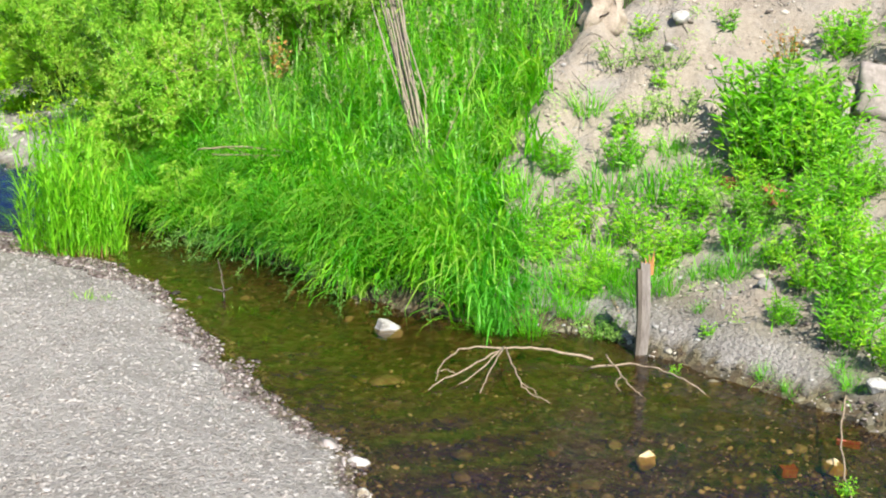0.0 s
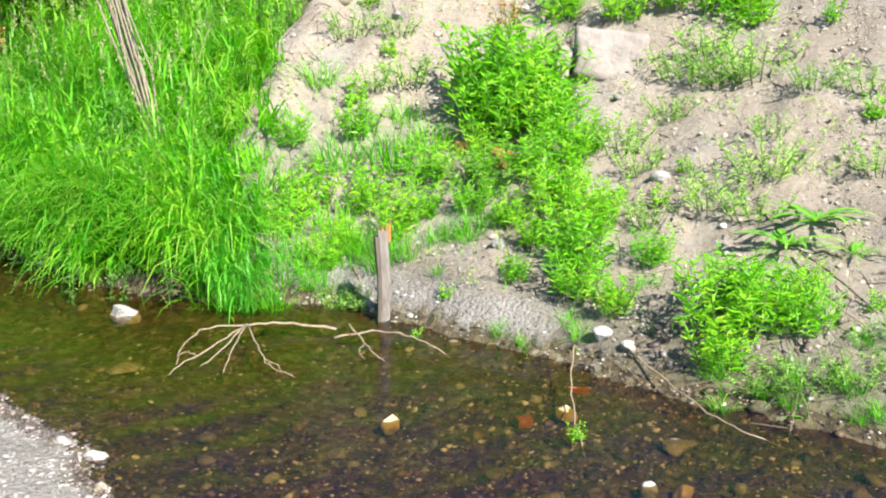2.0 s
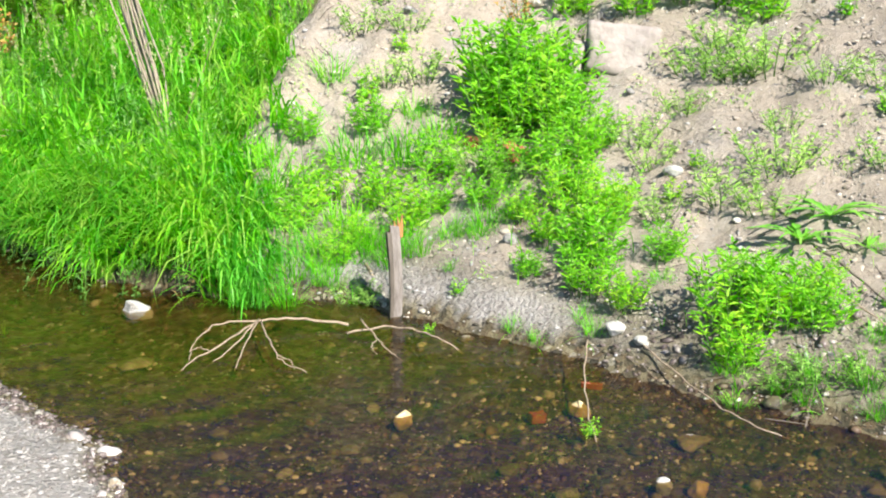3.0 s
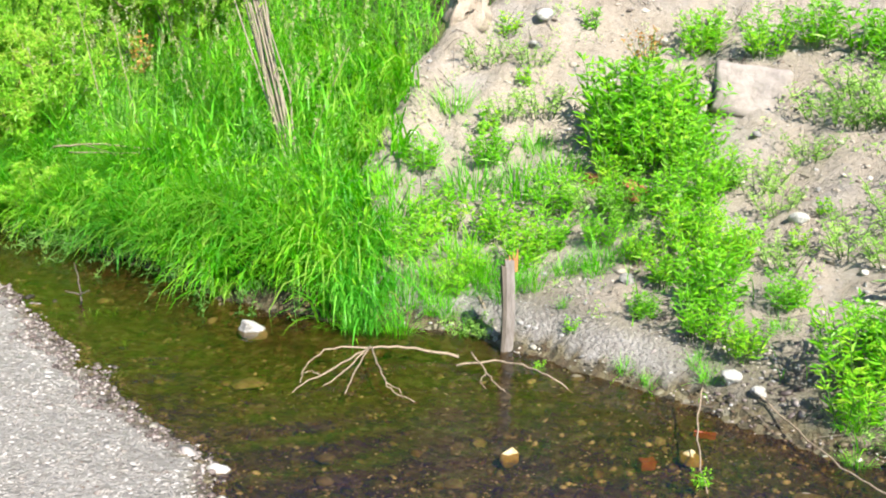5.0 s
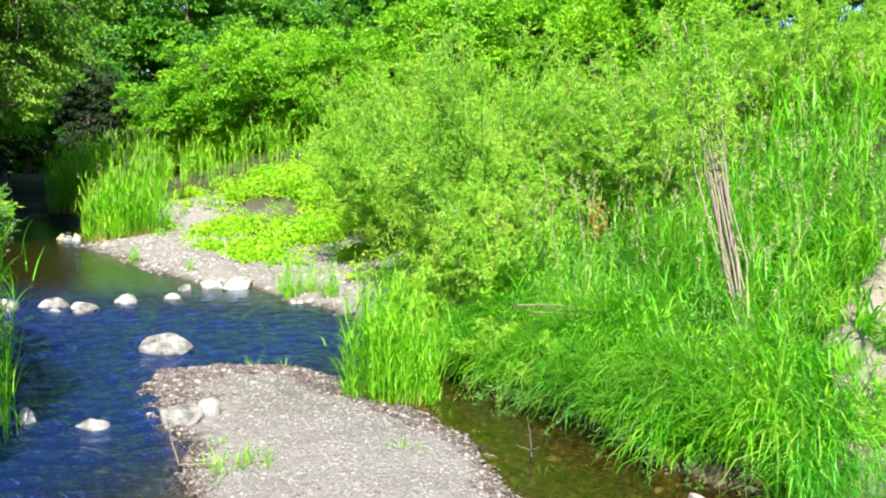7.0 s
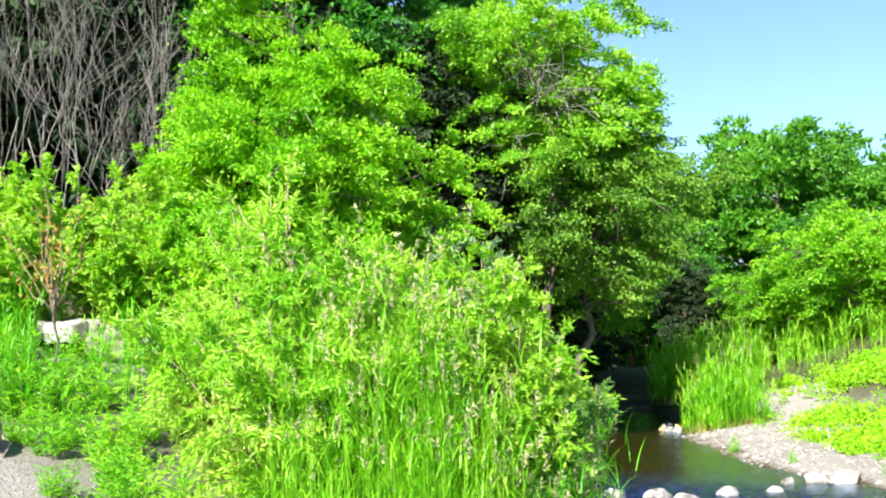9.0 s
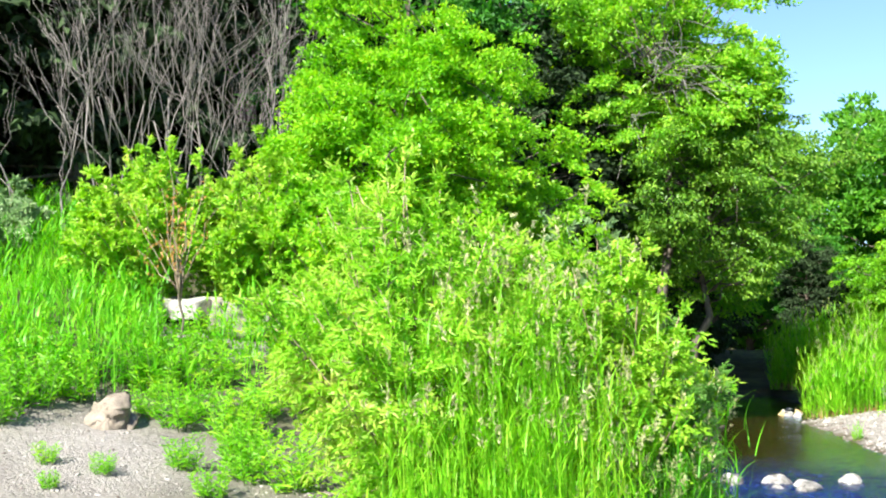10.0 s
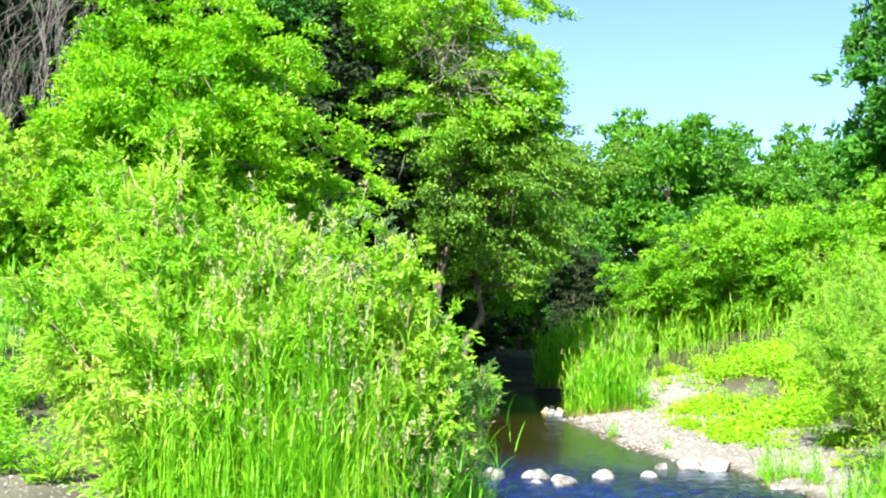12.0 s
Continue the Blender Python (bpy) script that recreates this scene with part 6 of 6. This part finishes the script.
bush("leafy_shrub", (-15.2, 8.4, float(height(-15.2, 8.4))), 2.9, 1.5, 50, 0.10, 780, LEAF_PALE, 405, "light green leafy shrub behind the rocks", TWIG, 0.45, 0.15)
bush("leafy_shrub", (-15.9, 7.0, float(height(-15.9, 7.0))), 2.6, 1.3, 42, 0.10, 780, LEAF_PALE, 406, "light green leafy shrub behind the rocks", TWIG, 0.45, 0.15)
bush("leafy_shrub", (-13.6, 9.2, float(height(-13.6, 9.2))), 2.8, 1.5, 46, 0.10, 600, MAPLE, 407, "green leafy shrub below the bright tree", TWIG, 0.45, 0.1)
bush("silvery_shrub", (-10.7, 11.0, float(height(-10.7, 11.0))), 3.3, 0.6, 26, 0.10, 500, SILVER, 408, "silvery-leaved shrub in front of the dark trees", TWIG, 0.4, 0.3)
bush("leafy_shrub", (-11.2, 10.6, float(height(-11.2, 10.6))), 2.6, 1.2, 36, 0.11, 500, MAPLE, 409, "green leafy shrub on the near bank", TWIG, 0.45, 0.1)
for i, (px, py, s) in enumerate([(-13.2, 6.2, 1.8), (-13.8, 6.5, 1.8), (-14.3, 6.8, 1.8), (-13.5, 6.7, 1.5), (-12.8, 5.7, 1.6)]):
    plant(low, px, py, "small green weed on the near bank", s, 57 * i, group="small weeds on the near bank")
rng = np.random.default_rng(93)
sapling = thing("dead_sapling", (-12.9, 6.05, float(height(-12.9, 6.05))), "dead orange-leaved sapling before green shrubs", "tree")
wood, dry, twigs = Shape(), Shape(), Shape()
tube(wood, bent((0, 0, -0.1), (0.03, 0.02, 1.25), 6, 0.02, rng), np.linspace(0.022, 0.014, 6), 6)
part("trunk", wood, BARK, sapling, "", True)
for i in range(16):
    tip = np.array([rng.normal(0, 0.42), rng.normal(0, 0.3), rng.uniform(1.6, 2.75)])
    p = bent((0.03, 0.02, rng.uniform(0.9, 1.25)), tip, 6, 0.03, rng)
    tube(twigs, p, np.linspace(0.009, 0.003, 6), 4)
    s = rng.uniform(0.5, 1.02, 14)
    c = np.stack([np.interp(s, np.linspace(0, 1, 6), p[:, j]) for j in range(3)], -1) + rng.normal(0, 0.05, (14, 3))
    leaves(dry, c, rng.normal(0, 0.6, (14, 3)) + np.array([0, 0, -0.5]), rng.uniform(0.04, 0.09, 14), 0.025, rng)
part("twig_work", twigs, TWIG, sapling, "", True, "stuff")
part("dry_leaves", dry, RUST, sapling, "curled orange dead leaves", False, "stuff")



# ---- trees ----
def g(x, y):
    return float(height(x, y))


tree("maple_tree", (-14.3, 10.9, g(-14.3, 10.9)), 6.5, 2.15, 0.6, 0.09, 110, 1000, MAPLE, 501, "bright yellow-green young maple tree", trunk=0.11, clump=0.45)
tree("dull_tree", (-16.6, 19.7, g(-16.6, 19.7)), 9.6, 2.4, 5.7, 0.12, 96, 900, ALDER, 502, "tall yellow-green tree with bare grey branches", BARK, trunk=0.16, clump=0.5, bare=7, dry_at=(1.5, -1.6, 7.0))
tree("olive_tree", (-16.9, 20.6, g(-16.9, 20.6)), 6.9, 2.5, 2.9, 0.11, 84, 430, OLIVE, 503, "dull olive tree with drooping branches over the stream", trunk=0.12, clump=0.5, droop=0.7, lean=(0.7, 0.5))
tree("olive_tree", (-21.5, 25.0, g(-21.5, 25.0)), 8.0, 2.9, 3.4, 0.14, 76, 430, OLIVE, 510, "dull olive tree leaning over the far stream", trunk=0.18, clump=0.55, droop=0.5, lean=(0.8, 0.6))
tree("hanging_tree", (-21.6, 25.6, g(-21.6, 25.6)), 3.3, 1.3, 1.7, 0.12, 22, 300, MIDGREEN, 511, "low green tree hanging over the shaded stream", trunk=0.05, clump=0.4, droop=0.6, lean=(2.0, 1.2))
tree("dark_tree", (-21.2, 15.8, g(-21.2, 15.8)), 11.5, 3.2, 1.0, 0.2, 90, 540, DEEP, 504, "tall dark green tree behind the bright maple", trunk=0.22, clump=0.65)
tree("dark_tree", (-23.5, 21.0, g(-23.5, 21.0)), 11.0, 3.4, 1.0, 0.2, 80, 540, DEEP, 505, "tall dark green tree on the wooded bank", trunk=0.22, clump=0.65)
far_bright = tree("bright_tree", (-15.5, 35.5, g(-15.5, 35.5)), 3.7, 3.0, 0.2, 0.14, 120, 470, MIDGREEN, 506, "rounded bright green tree beyond the grass", trunk=0.18, clump=0.5)
far_dark = tree("wood_tree", (-9.5, 41.0, g(-9.5, 41.0)), 14.5, 4.0, 1.0, 0.34, 90, 380, DEEP, 507, "tall dark green tree at the edge of the wood", trunk=0.3, clump=0.85)
far_mid = tree("wood_tree", (-34, 62, g(-34, 62)), 12.0, 4.6, 0.6, 0.44, 70, 280, FARGREEN, 508, "green tree of the far wooded hill", trunk=0.3, clump=1.0)
spruce = tree("spruce_tree", (-22.5, 12.5, g(-22.5, 12.5)), 14, 2.2, 0.3, 0.30, 80, 225, SPRUCE, 509, "dense spruce of the wood, its shade put into near-black needles", trunk=0.2, clump=0.6, shape=1.5, droop=0.6)


def more(proto, x, y, scale, turn, label, group, wide=1.0):
    copy = copy_thing(proto, pose(x, y, g(x, y) - 0.1, 0, 0, turn) @ Matrix.Diagonal((scale * wide, scale * wide, scale, 1)))
    tagged(copy, label, "", group)


for i, (px, py, s) in enumerate([(-18.6, 36.4, .85), (-20.6, 37.6, .8), (-12.4, 34.8, .8), (-18.0, 41, 1.0), (-14.0, 40.5, 1.0), (-7.5, 36, 1.2), (-10.2, 38.5, 1.15), (-4.6, 35, 1.3)]):
    more(far_bright, px, py, s, 67 * i, "rounded bright green tree beyond the grass", "bright trees beyond the grass")
for i, (px, py, s) in enumerate([(-5.5, 43, 1.0), (-1.0, 40, .9), (3.5, 38, .85), (8, 36, .85), (13, 33, .9), (-10.5, 47, 1.0), (-27.5, 30.5, .8), (-31, 37, .85), (18, 30, .9), (-26, 26, .75), (-24.5, 37.5, .36), (-28.5, 43, .42), (-22.5, 41.5, .34), (1.2, 42, 1.0), (-3.2, 44, 1.0), (6, 40, .95)]):
    more(far_dark, px, py, s, 83 * i, "tall dark green tree at the edge of the wood", "dark trees of the wood")
for i, (px, py, s) in enumerate([(-42, 66, 1.1), (-27, 60, 1.0), (-21, 58, 1.0), (-48, 60, 1.1), (-38, 52, .9), (-30, 70, 1.25), (-22, 68, 1.2), (-52, 72, 1.3), (-14, 60, 1.2), (-40, 78, 1.4), (-6, 58, 1.2), (-57, 64, 1.2), (-60, 78, 1.4), (-32, 84, 1.5), (3, 55, 1.1), (-44, 45, 1.0), (12, 52, 1.1)]):
    more(far_mid, px, py, min(s, (2.5 + (0.163 + 0.012 * math.sin(5 * i)) * math.hypot(px, py) - g(px, py)) / 14.0), 59 * i, "green tree of the far wooded hill", "trees of the far hill")
for i, (px, py, s) in enumerate([(-13.0, 43.6, 1.35)]):
    more(far_dark, px, py, s * 0.8, 100 + 59 * i, "tall slender dark green tree behind the meadow", "tall trees behind the meadow", 0.6)
# rows of near-black spruces added as dark filling for wood and stream gap shade
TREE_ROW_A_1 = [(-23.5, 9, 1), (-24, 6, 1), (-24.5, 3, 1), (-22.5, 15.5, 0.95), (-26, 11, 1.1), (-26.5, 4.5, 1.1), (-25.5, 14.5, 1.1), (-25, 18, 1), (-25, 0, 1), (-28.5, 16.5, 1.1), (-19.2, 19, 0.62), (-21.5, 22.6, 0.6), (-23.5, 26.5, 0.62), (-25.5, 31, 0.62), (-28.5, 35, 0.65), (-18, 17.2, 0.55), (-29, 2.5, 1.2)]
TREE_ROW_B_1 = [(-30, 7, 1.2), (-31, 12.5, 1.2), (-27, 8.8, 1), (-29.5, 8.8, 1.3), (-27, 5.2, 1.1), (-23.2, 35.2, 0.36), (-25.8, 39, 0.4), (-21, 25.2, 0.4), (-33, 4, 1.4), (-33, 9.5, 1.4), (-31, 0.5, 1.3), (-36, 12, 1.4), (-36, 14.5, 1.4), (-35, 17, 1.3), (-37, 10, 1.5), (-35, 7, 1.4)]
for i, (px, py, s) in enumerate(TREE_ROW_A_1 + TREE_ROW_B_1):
    more(spruce, px, py, s, 43 * i, "dense spruce of the wood, its shade put into near-black needles", "spruces of the dark wood", 1.25)


def dead_shrub(seed, tall):
    """Bare grey stems forking again and again."""
    rng = np.random.default_rng(seed)
    ob = thing("dead_shrub", (0, 0, 0), "", "shrub")
    sh = Shape()

    def fork(a, way, length, r, level):
        b = a + way * length
        stem = Shape() if level == 1 else sh
        tube(stem, bent(a, b, 5, 0.045, rng), np.linspace(r, r * 0.6, 5), 5 if level < 2 else 3)
        if level == 1:
            part("stem", stem, DEADWOOD, ob, "", True)
        if level == 4:
            return
        for _ in range(3 if level else 4):
            w = unit(way + rng.normal(0, 0.36, 3) + np.array([0, 0, 0.22]))
            fork(a + way * length * rng.uniform(0.45, 1.0), w, length * rng.uniform(0.55, 0.8), r * 0.6, level + 1)

    for _ in range(5):
        fork(np.array([rng.normal(0, .6), rng.normal(0, .6), -0.1]), unit(np.array([rng.normal(0, .2), rng.normal(0, .2), 1.0])), tall * 0.48, 0.022, 1)
    part("branch_work", sh, DEADWOOD, ob, "fine bare grey twigs", True, "stuff")
    return ob


bare = dead_shrub(3, 6.6)
for i, (px, py, s) in enumerate([(-18.6, 8.4, .95), (-19.4, 9.6, 1.0), (-19.6, 7.3, .9), (-18.4, 10.6, .75)]):
    plant(bare, px, py, "bare grey dead shrub in front of the dark wood", s, 61 * i, group="dead shrubs")
bush("leafy_shrub", (-18.6, 5.6, g(-18.6, 5.6)), 1.7, .8, 24, 0.13, 420, SILVER, 410, "greyish leafy shrub below the dark wood", TWIG, 0.45, 0.2)
